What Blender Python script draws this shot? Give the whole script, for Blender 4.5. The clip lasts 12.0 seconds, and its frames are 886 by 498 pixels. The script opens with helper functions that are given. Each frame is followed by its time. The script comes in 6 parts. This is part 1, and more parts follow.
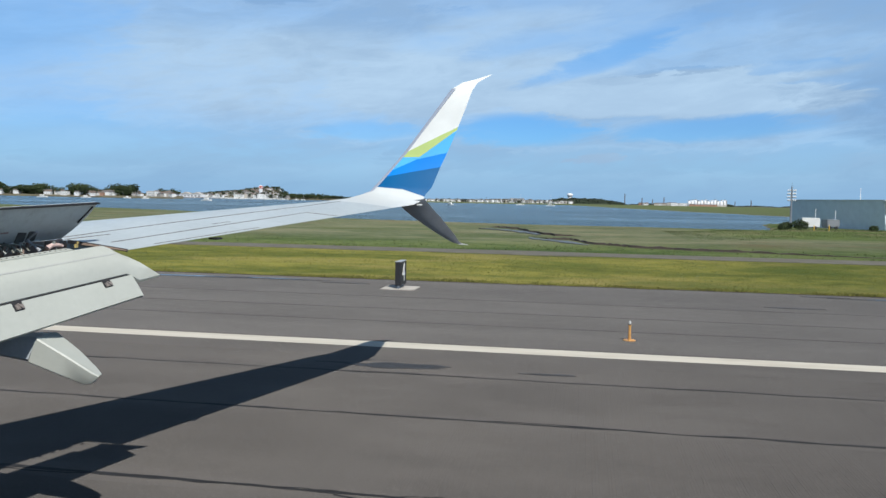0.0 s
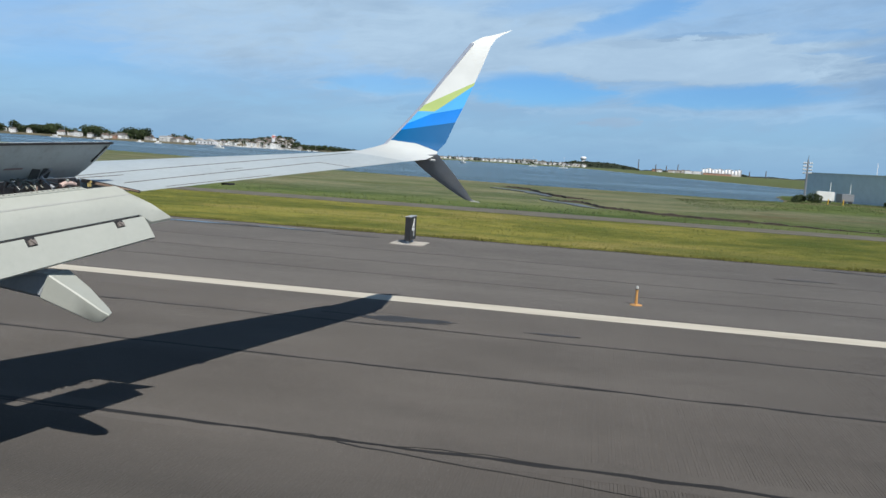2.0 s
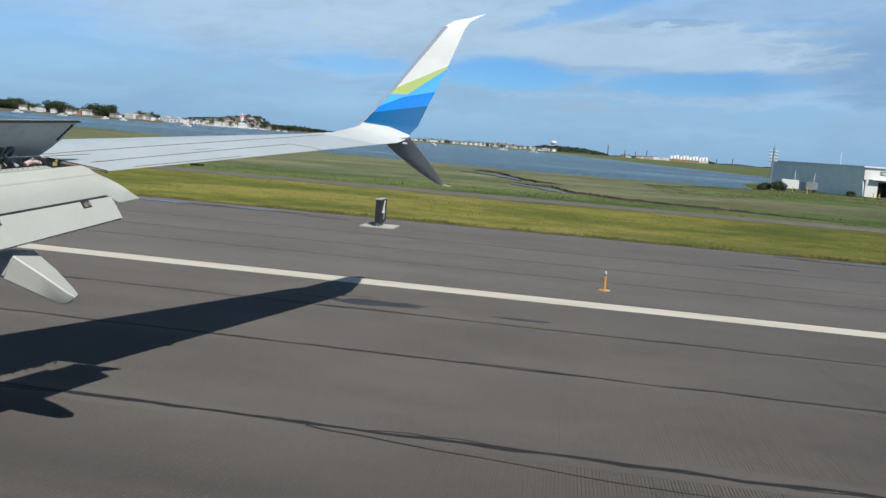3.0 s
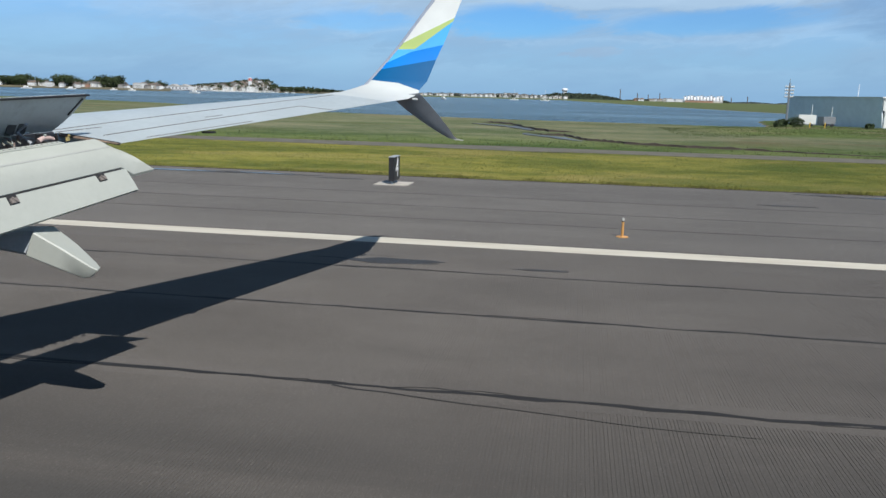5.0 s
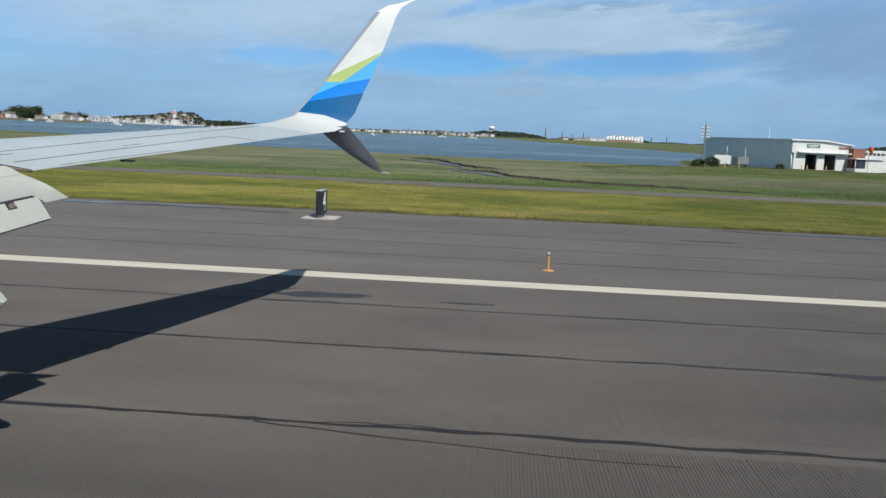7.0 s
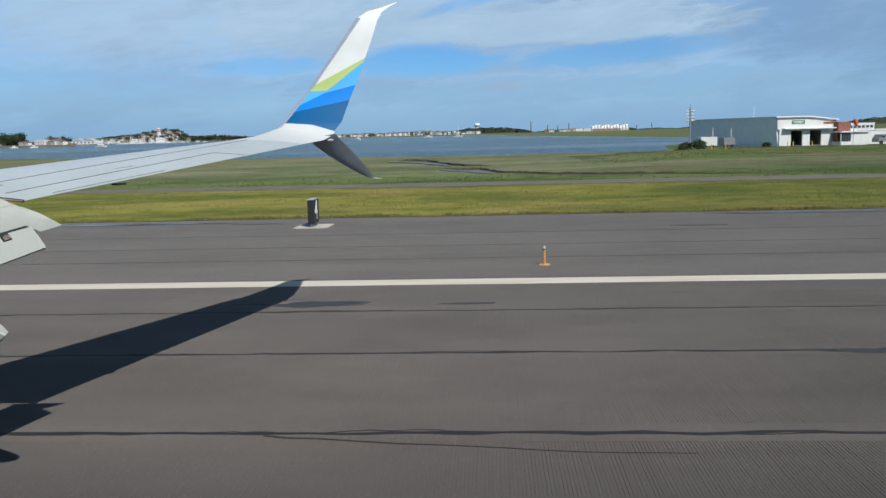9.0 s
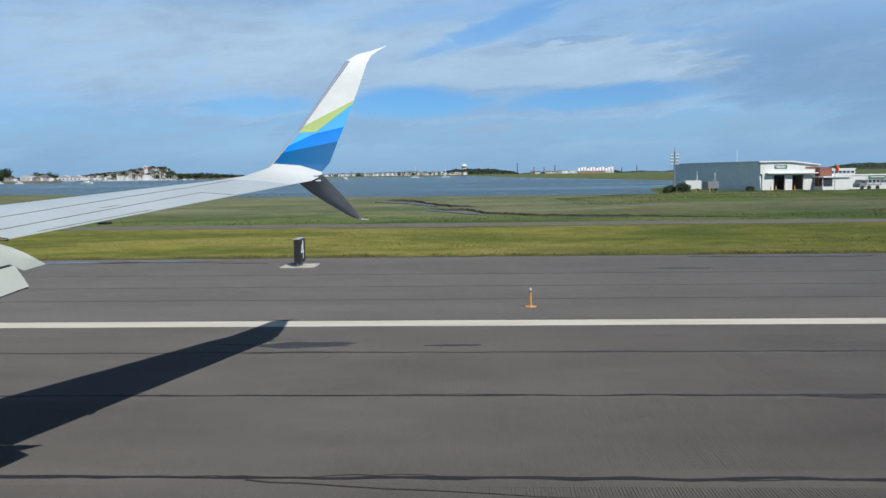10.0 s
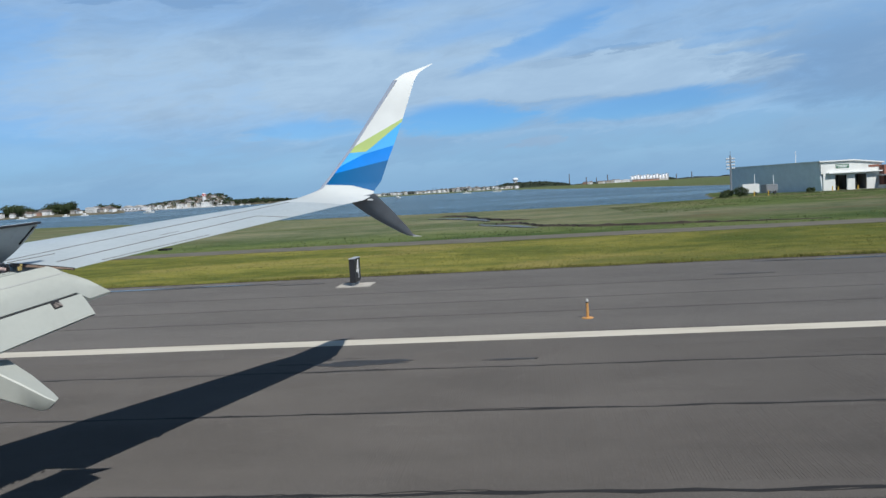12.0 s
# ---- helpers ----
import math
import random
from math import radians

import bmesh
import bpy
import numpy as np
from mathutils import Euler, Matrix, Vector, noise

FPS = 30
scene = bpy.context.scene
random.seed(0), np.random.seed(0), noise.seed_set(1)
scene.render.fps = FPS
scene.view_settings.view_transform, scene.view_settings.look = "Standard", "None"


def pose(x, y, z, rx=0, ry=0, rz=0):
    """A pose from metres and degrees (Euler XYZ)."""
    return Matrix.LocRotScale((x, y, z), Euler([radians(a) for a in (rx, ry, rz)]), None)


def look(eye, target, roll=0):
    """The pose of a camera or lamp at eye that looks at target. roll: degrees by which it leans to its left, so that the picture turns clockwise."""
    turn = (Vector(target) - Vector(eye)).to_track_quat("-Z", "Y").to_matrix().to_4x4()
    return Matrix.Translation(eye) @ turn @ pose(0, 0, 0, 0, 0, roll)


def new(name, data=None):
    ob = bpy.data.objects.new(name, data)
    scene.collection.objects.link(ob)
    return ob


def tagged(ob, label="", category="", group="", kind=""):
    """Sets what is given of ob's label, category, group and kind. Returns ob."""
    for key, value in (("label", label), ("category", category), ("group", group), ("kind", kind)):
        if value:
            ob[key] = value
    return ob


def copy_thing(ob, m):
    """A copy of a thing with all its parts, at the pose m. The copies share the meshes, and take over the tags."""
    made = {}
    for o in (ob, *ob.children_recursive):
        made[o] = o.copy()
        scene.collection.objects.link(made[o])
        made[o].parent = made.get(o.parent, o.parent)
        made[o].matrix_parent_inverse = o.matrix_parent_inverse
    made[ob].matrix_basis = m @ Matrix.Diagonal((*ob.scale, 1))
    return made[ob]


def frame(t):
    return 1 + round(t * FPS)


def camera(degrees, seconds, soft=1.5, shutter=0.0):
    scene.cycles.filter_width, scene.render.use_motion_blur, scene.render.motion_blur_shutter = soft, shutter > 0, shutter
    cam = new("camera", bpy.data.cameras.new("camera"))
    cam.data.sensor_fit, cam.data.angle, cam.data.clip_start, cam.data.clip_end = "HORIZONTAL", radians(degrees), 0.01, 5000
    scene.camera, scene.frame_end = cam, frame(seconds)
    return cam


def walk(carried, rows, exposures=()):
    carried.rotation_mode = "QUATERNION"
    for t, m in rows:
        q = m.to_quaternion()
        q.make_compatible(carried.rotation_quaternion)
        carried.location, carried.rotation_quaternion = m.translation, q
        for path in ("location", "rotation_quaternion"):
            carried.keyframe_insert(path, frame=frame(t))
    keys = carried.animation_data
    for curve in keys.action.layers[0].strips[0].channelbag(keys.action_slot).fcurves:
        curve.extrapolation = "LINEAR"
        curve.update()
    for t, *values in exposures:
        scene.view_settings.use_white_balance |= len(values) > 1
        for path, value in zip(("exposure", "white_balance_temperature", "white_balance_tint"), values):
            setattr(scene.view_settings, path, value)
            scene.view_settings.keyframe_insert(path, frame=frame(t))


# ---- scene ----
cam = camera(57.22, 12.0, soft=1.5)
PATH = [
    (0.0, pose(0.048, 1.429, 3.766, 86.62, -1.10, 9.84)),
    (0.5, pose(0.079, 1.406, 3.793, 85.41, -1.81, 8.00)),
    (1.0, pose(0.040, 1.390, 3.759, 84.56, -1.20, 12.27)),
    (1.5, pose(0.028, 1.384, 3.786, 83.70, -2.90, 13.63)),
    (2.0, pose(0.032, 1.431, 3.732, 83.60, -3.57, 10.72)),
    (2.5, pose(-0.012, 1.400, 3.749, 83.89, -4.63, 8.76)),
    (2.7, pose(0.000, 1.436, 3.759, 83.40, -4.89, 8.32)),
    (4.3, pose(-0.034, 1.406, 3.722, 80.89, -1.19, 11.60)),
    (4.5, pose(-0.051, 1.426, 3.744, 80.63, -1.28, 11.23)),
    (5.0, pose(-0.010, 1.443, 3.764, 79.29, -1.48, 9.34)),
    (5.5, pose(-0.004, 1.453, 3.770, 78.49, 0.95, 6.27)),
    (6.0, pose(0.074, 1.441, 3.743, 79.83, -1.43, 3.49)),
    (6.5, pose(0.013, 1.471, 3.736, 79.86, -1.75, 3.42)),
    (7.0, pose(0.009, 1.484, 3.705, 81.97, -2.34, 4.36)),
    (7.2, pose(-0.002, 1.431, 3.739, 83.06, -2.39, 5.26)),
    (9.0, pose(-0.045, 1.488, 3.736, 81.96, 1.39, 3.37)),
    (9.5, pose(-0.025, 1.533, 3.730, 84.29, 2.18, 3.20)),
    (10.0, pose(-0.053, 1.492, 3.765, 84.77, 0.76, 2.46)),
    (10.5, pose(-0.038, 1.474, 3.767, 85.18, 0.87, 3.98)),
    (11.0, pose(-0.076, 1.502, 3.708, 86.40, -2.94, 4.83)),
    (11.5, pose(-0.043, 1.446, 3.756, 86.77, 0.74, 5.62)),
    (12.0, pose(-0.035, 1.487, 3.750, 85.99, 3.23, 6.10)),
]
walk(cam, PATH, [(0.0, 0.06, 6300), (0.5, -0.08, 6200), (1.0, -0.04, 6330), (1.5, -0.02, 6430), (2.5, -0.02, 6430), (4.5, 0.10, 6400), (5.0, 0.03, 6300), (5.5, 0.06, 6550), (6.0, 0.02, 6550),
                 (6.5, -0.02, 6450), (7.0, -0.06, 6370), (9.0, -0.07, 6330), (9.5, -0.02, 6300), (10.0, -0.08, 6230), (11.0, -0.12, 6170), (11.5, -0.08, 6230), (12.0, -0.11, 6200)])
EDGE = 21.9          # runway edge stripe, metres from the centre line
GRASS = 38.7         # where the paved shoulder ends

# ---- world, sun and exposure ----
SUN_TO = Vector((0.465, -0.72, 1.0)).normalized()
world = bpy.data.worlds.new("world")
scene.world = world
world.use_nodes = True


class Nodes:
    """Short hand for node trees."""

    def __init__(self, tree):
        self.t = tree

    def put(self, value, socket):
        if hasattr(value, "is_output") or isinstance(value, bpy.types.NodeSocket):
            self.t.links.new(value, socket)
        else:
            socket.default_value = value

    def math(self, op, a, b=0.0, c=0.0, clamp=False):
        n = self.t.nodes.new("ShaderNodeMath")
        n.operation, n.use_clamp = op, clamp
        for s, v in zip(n.inputs, (a, b, c)):
            self.put(v, s)
        return n.outputs[0]

    def mix(self, fac, a, b):
        n = self.t.nodes.new("ShaderNodeMix")
        n.data_type = "RGBA"
        self.put(fac, n.inputs[0])
        self.put(a if not isinstance(a, tuple) else (*a, 1)[:4], n.inputs[6])
        self.put(b if not isinstance(b, tuple) else (*b, 1)[:4], n.inputs[7])
        return n.outputs[2]

    def noise(self, vec, scale, detail=3.0, rough=0.55, dist=0.0):
        n = self.t.nodes.new("ShaderNodeTexNoise")
        n.inputs["Scale"].default_value = scale
        n.inputs["Detail"].default_value = detail
        n.inputs["Roughness"].default_value = rough
        n.inputs["Distortion"].default_value = dist
        if vec is not None:
            self.t.links.new(vec, n.inputs["Vector"])
        return n.outputs["Fac"]

    def ramp(self, fac, lo, hi, a=0.0, b=1.0):
        n = self.t.nodes.new("ShaderNodeMapRange")
        n.interpolation_type = "SMOOTHSTEP"
        for s, v in zip(n.inputs, (fac, lo, hi, a, b)):
            self.put(v, s)
        return n.outputs[0]

    def scaled(self, vec, sx, sy, sz, loc=(0, 0, 0)):
        n = self.t.nodes.new("ShaderNodeMapping")
        n.inputs["Scale"].default_value = (sx, sy, sz)
        n.inputs["Location"].default_value = loc
        self.t.links.new(vec, n.inputs["Vector"])
        return n.outputs[0]

    def split(self, vec):
        n = self.t.nodes.new("ShaderNodeSeparateXYZ")
        self.t.links.new(vec, n.inputs[0])
        return n.outputs[0], n.outputs[1], n.outputs[2]

    def join(self, x, y, z):
        n = self.t.nodes.new("ShaderNodeCombineXYZ")
        for s, v in zip(n.inputs, (x, y, z)):
            self.put(v, s)
        return n.outputs[0]

    def bump(self, height, strength, distance=0.02, normal=None):
        n = self.t.nodes.new("ShaderNodeBump")
        n.inputs["Strength"].default_value = strength
        n.inputs["Distance"].default_value = distance
        self.t.links.new(height, n.inputs["Height"])
        if normal is not None:
            self.t.links.new(normal, n.inputs["Normal"])
        return n.outputs[0]


def build_sky():
    w = Nodes(world.node_tree)
    world.node_tree.nodes.clear()
    out = w.t.nodes.new("ShaderNodeOutputWorld")
    bg = w.t.nodes.new("ShaderNodeBackground")
    sky = w.t.nodes.new("ShaderNodeTexSky")
    sky.sky_type = "NISHITA"
    sky.sun_disc = False
    sky.sun_elevation = math.asin(SUN_TO.z)
    sky.sun_rotation = math.atan2(SUN_TO.x, SUN_TO.y)
    sky.air_density, sky.dust_density, sky.ozone_density = 1.0, 0.0, 4.0
    co = w.t.nodes.new("ShaderNodeTexCoord").outputs["Generated"]
    x, y, z = w.split(co)
    up = w.math("MAXIMUM", z, 0.0)
    # the cloud sheet is a flat layer, so it draws together towards the horizon
    low = w.math("ADD", up, 0.075)
    flat = w.join(w.math("DIVIDE", x, low), w.math("DIVIDE", y, low), 0.0)
    bear = w.math("ARCTAN2", x, y)
    slant = w.math("SUBTRACT", up, w.math("MULTIPLY", bear, 0.10))
    warp = w.noise(w.join(w.math("MULTIPLY", bear, 5.0), w.math("MULTIPLY", slant, 16.0), 3.1), 1.0, 6, 0.62, 0.3)
    broad = w.noise(w.join(w.math("MULTIPLY", bear, 3.2), w.math("MULTIPLY", slant, 11.0), w.math("MULTIPLY", warp, 1.0)), 1.0, 6, 0.58, 0.4)
    streak = w.noise(w.join(w.math("MULTIPLY", bear, 11.0), w.math("MULTIPLY", slant, 46.0), w.math("MULTIPLY", warp, 1.6)), 1.0, 6, 0.62, 0.6)
    fine = w.noise(w.join(w.math("MULTIPLY", bear, 34.0), w.math("MULTIPLY", slant, 120.0), w.math("MULTIPLY", streak, 2.0)), 1.0, 5, 0.6, 0.4)
    big = w.noise(w.scaled(flat, 0.30, 0.42, 1, (4.3, 1.1, 0)), 1.0, 6, 0.58, 0.5)
    # places in the sheet are torn sideways and up by the same eddies
    rag = w.math("ADD", w.math("MULTIPLY", w.math("SUBTRACT", streak, 0.5), 0.7), w.math("ADD", w.math("MULTIPLY", w.math("SUBTRACT", warp, 0.5), 0.5), w.math("MULTIPLY", w.math("SUBTRACT", fine, 0.5), 0.22)))

    def spread(rows, total, join, tear=1.0):
        """Adds up soft oval places: bearing, height, half widths, tilt, inner and outer edge, weight."""
        bt = w.math("ADD", bear, w.math("MULTIPLY", rag, 0.19 * tear))
        et = w.math("ADD", up, w.math("MULTIPLY", rag, 0.030 * tear))
        for b, e, sb, se, tilt, soft, weight in rows:
            db = w.math("SUBTRACT", bt, b)
            de = w.math("SUBTRACT", w.math("SUBTRACT", et, e), w.math("MULTIPLY", db, tilt))
            q = w.math("ADD", w.math("POWER", w.math("ABSOLUTE", w.math("DIVIDE", db, sb)), 2.4), w.math("POWER", w.math("ABSOLUTE", w.math("DIVIDE", de, se)), 2.0))
            total = w.math(join, total, w.math("MULTIPLY", w.ramp(q, 1.0 - soft, 1.0 + soft, 1.0, 0.0), weight))
        return total

    sheet = w.math("ADD", w.math("MULTIPLY", broad, 0.50), w.math("ADD", w.math("MULTIPLY", streak, 0.22), w.math("ADD", w.math("MULTIPLY", big, 0.16), w.math("MULTIPLY", fine, 0.12))))
    cover = w.ramp(sheet, 0.36, 0.62, 0.48, 0.80)
    cover = spread(BRIGHT_BANKS, cover, "ADD")
    cover = w.math("MULTIPLY", w.math("MINIMUM", cover, 0.97), w.math("SUBTRACT", 1.0, spread(SKY_GAPS, 0.0, "MAXIMUM")))
    cover = w.math("MULTIPLY", cover, w.ramp(up, 0.26, 0.60, 1.0, 0.15))
    thick = w.ramp(w.math("ADD", w.math("MULTIPLY", broad, 0.6), w.math("MULTIPLY", streak, 0.4)), 0.40, 0.66, 0.10, 0.75)
    thick = w.math("MULTIPLY", thick, w.math("SUBTRACT", 1.0, spread(BRIGHT_BANKS, 0.0, "MAXIMUM"), clamp=True))
    grey = spread(GREY_MASSES, 0.0, "MAXIMUM", 1.7)
    thick = w.math("MAXIMUM", thick, w.math("MULTIPLY", grey, w.ramp(sheet, 0.30, 0.55, 0.55, 1.05)))
    cover = w.math("MAXIMUM", cover, w.math("MULTIPLY", grey, 0.80))
    tint = w.mix(thick, CLOUD_BRIGHT, CLOUD_GREY)
    gain = w.t.nodes.new("ShaderNodeVectorMath")
    gain.operation = "MULTIPLY"
    w.t.links.new(sky.outputs[0], gain.inputs[0])
    w.t.links.new(w.mix(w.ramp(up, 0.25, 0.6), w.mix(w.ramp(up, 0.10, 0.19), SKY_GAIN, SKY_MID), SKY_HIGH), gain.inputs[1])
    col = w.mix(cover, gain.outputs[0], tint)
    col = w.mix(w.ramp(up, 0.0, 0.075, 0.80, 0.0), col, HAZE)
    w.t.links.new(col, bg.inputs["Color"])
    bg.inputs["Strength"].default_value = SKY_STRENGTH
    w.t.links.new(bg.outputs[0], out.inputs["Surface"])


SKY_STRENGTH = 0.09
SKY_GAIN = (0.45, 0.80, 1.20)
SKY_MID = (0.66, 1.10, 1.42)
SKY_HIGH = (0.29, 0.35, 0.40)
HAZE = (2.60, 4.65, 7.20)
CLOUD_BRIGHT = (5.40, 7.30, 9.15)
CLOUD_GREY = (2.92, 4.42, 6.35)
BRIGHT_BANKS = [(-0.38, 0.148, 0.22, 0.048, 0.02, 0.9, 0.28), (-0.14, 0.140, 0.16, 0.040, 0.05, 0.8, 0.30), (0.085, 0.124, 0.200, 0.0195, -0.02, 0.42, 0.55), (0.15, 0.147, 0.14, 0.011, 0.05, 0.6, 0.36),
                (0.012, 0.054, 0.022, 0.0055, 0.0, 0.7, 0.30), (-0.10, 0.205, 0.10, 0.02, 0.1, 0.8, 0.2)]
GREY_MASSES = [(0.34, 0.225, 0.27, 0.042, -0.06, 0.95, 0.74), (0.46, 0.100, 0.22, 0.068, -0.1, 0.98, 1.0), (-0.27, 0.218, 0.085, 0.010, 0.08, 0.9, 0.70), (-0.42, 0.232, 0.10, 0.012, 0.0, 0.6, 0.85),
               (0.10, 0.052, 0.40, 0.016, 0.0, 0.8, 0.62), (-0.50, 0.060, 0.28, 0.026, 0.0, 0.8, 0.66), (-0.17, 0.060, 0.13, 0.014, 0.0, 0.8, 0.72), (0.12, 0.157, 0.06, 0.005, 0.05, 0.7, 0.7)]
SKY_GAPS = [(-0.075, 0.088, 0.088, 0.0170, 0.0, 0.75, 0.92), (-0.270, 0.083, 0.060, 0.0090, 0.0, 0.9, 0.60), (0.150, 0.090, 0.115, 0.0130, 0.06, 0.75, 0.76),
            (0.020, 0.174, 0.085, 0.013, 0.32, 0.9, 0.66), (0.10, 0.205, 0.07, 0.012, 0.30, 0.95, 0.28), (0.245, 0.158, 0.055, 0.007, 0.05, 0.95, 0.34), (-0.66, 0.180, 0.12, 0.040, 0.0, 0.95, 0.42),
            (-0.08, 0.19, 0.06, 0.012, 0.25, 0.95, 0.25), (-0.62, 0.085, 0.07, 0.018, 0.0, 0.95, 0.25)]
build_sky()

sun = new("sun", bpy.data.lights.new("sun", "SUN"))
sun.data.energy, sun.data.angle, sun.data.color = 5.0, radians(0.55), (1.0, 0.955, 0.88)
sun.matrix_world = look(SUN_TO * 50, (0, 0, 0))


# ---- materials ----
def material(name, make):
    m = bpy.data.materials.new(name)
    m.use_nodes = True
    m.node_tree.nodes.clear()
    w = Nodes(m.node_tree)
    out = w.t.nodes.new("ShaderNodeOutputMaterial")
    b = w.t.nodes.new("ShaderNodeBsdfPrincipled")
    w.t.links.new(b.outputs[0], out.inputs["Surface"])
    make(w, b, w.t.nodes.new("ShaderNodeTexCoord").outputs["Object"])
    return m


def paint(name, col, rough=0.4, wear=0.06, scale=3.0, metal=0.0, relief=0.0, coat=0.0, grime=0.0):
    """A painted, plastic or metal surface with faint stains at two scales."""
    def make(w, b, co):
        n1, n2 = w.noise(co, scale, 4), w.noise(co, scale * 11, 3)
        v = w.math("ADD", w.math("MULTIPLY", n1, 0.65), w.math("MULTIPLY", n2, 0.35))
        lo = tuple(c * (1 - wear * 2) for c in col)
        hi = tuple(min(1, c * (1 + wear)) for c in col)
        c = w.mix(w.ramp(v, 0.3, 0.7), lo, hi)
        if grime:
            streak = w.ramp(w.noise(w.scaled(co, 1.2, 6.0, 6.0), 1.6, 5, 0.65), 0.52, 0.75)
            c = w.mix(w.math("MULTIPLY", streak, grime), c, tuple(q * 0.45 for q in col))
        w.put(c, b.inputs["Base Color"])
        b.inputs["Metallic"].default_value = metal
        w.put(w.ramp(n2, 0.3, 0.7, max(0.05, rough - 0.07), min(1, rough + 0.1)), b.inputs["Roughness"])
        b.inputs["Coat Weight"].default_value = coat
        if relief:
            w.put(w.bump(n2, relief, 0.01), b.inputs["Normal"])
    return material(name, make)


def asphalt(name, dark, light):
    def make(w, b, co):
        x, y, z = w.split(co)
        worn = w.noise(w.scaled(co, 0.010, 0.16, 1), 1.0, 4, 0.6)
        blot = w.noise(w.scaled(co, 0.25, 0.5, 1), 1.0, 5, 0.62)
        grit = w.noise(co, 26.0, 3, 0.7)
        speck = w.noise(co, 95.0, 2, 0.6)
        v = w.math("ADD", w.math("MULTIPLY", worn, 0.42), w.math("MULTIPLY", blot, 0.40))
        v = w.math("ADD", v, w.math("MULTIPLY", grit, 0.2))
        c = w.mix(w.ramp(v, 0.34, 0.66), dark, light)
        c = w.mix(w.math("MULTIPLY", w.ramp(speck, 0.58, 0.70), 0.6), c, (0.30, 0.29, 0.27))
        chip = w.noise(co, 38.0, 2, 0.5)
        c = w.mix(w.math("MULTIPLY", w.ramp(chip, 0.66, 0.74), 0.6), c, (0.34, 0.32, 0.28))
        c = w.mix(w.math("MULTIPLY", w.ramp(chip, 0.36, 0.28), 0.6), c, (0.025, 0.025, 0.025))
        c = w.mix(w.math("MULTIPLY", w.ramp(speck, 0.40, 0.28), 0.5), c, (0.03, 0.03, 0.03))
        # tyre rubber where the wheels run, deepened to imitate the window's dimming
        rub_dim = w.math("MULTIPLY", w.ramp(w.math("ABSOLUTE", w.math("SUBTRACT", y, RUBBER_DIM_AT)), 1.0, 9.5, 1.0, 0.0), w.ramp(w.noise(w.scaled(co, 0.006, 0.5, 1), 1.0, 5, 0.6), 0.22, 0.55))
        c = w.mix(w.math("MULTIPLY", rub_dim, 0.90), c, (0.038, 0.037, 0.036))
        w.put(c, b.inputs["Base Color"])
        w.put(w.ramp(grit, 0.3, 0.7, 0.78, 0.95), b.inputs["Roughness"])
        b.inputs["Specular IOR Level"].default_value = 0.25
        b.inputs["Diffuse Roughness"].default_value = 1.0
        h = w.math("ADD", grit, w.math("MULTIPLY", speck, 0.5))
        w.put(w.bump(h, 0.5, 0.008), b.inputs["Normal"])
    return material(name, make)


RUBBER_DIM_AT = 4.5
M_RUNWAY = asphalt("grooved_asphalt", (0.062, 0.056, 0.051), (0.098, 0.089, 0.081))
M_SHOULDER = asphalt("shoulder_asphalt", (0.071, 0.065, 0.060), (0.104, 0.096, 0.089))


def make_line_paint(w, b, co):
    n1 = w.noise(w.scaled(co, 0.35, 2.0, 1), 1.0, 6, 0.7)
    n2 = w.noise(co, 45.0, 2, 0.6)
    c = w.mix(w.ramp(w.math("ADD", w.math("MULTIPLY", n1, 0.7), w.math("MULTIPLY", n2, 0.3)), 0.33, 0.6), (0.47, 0.43, 0.35), (0.56, 0.525, 0.44))
    w.put(c, b.inputs["Base Color"])
    b.inputs["Roughness"].default_value = 0.75
    w.put(w.bump(n2, 0.4, 0.004), b.inputs["Normal"])


M_LINE = material("worn_white_line_paint", make_line_paint)
M_TAR = paint("tar_sealant", (0.014, 0.013, 0.013), 0.85, 0.2, 2.5, relief=0.3)
M_DAMP = paint("damp_asphalt", (0.036, 0.033, 0.031), 0.6, 0.2, 0.8, relief=0.4)
M_YELLOWLINE = paint("yellow_line_paint", (0.55, 0.33, 0.05), 0.75, 0.15, 1.5, relief=0.2)
M_REDPAINT = paint("red_marking_paint", (0.50, 0.09, 0.06), 0.75, 0.15, 1.5, relief=0.2)


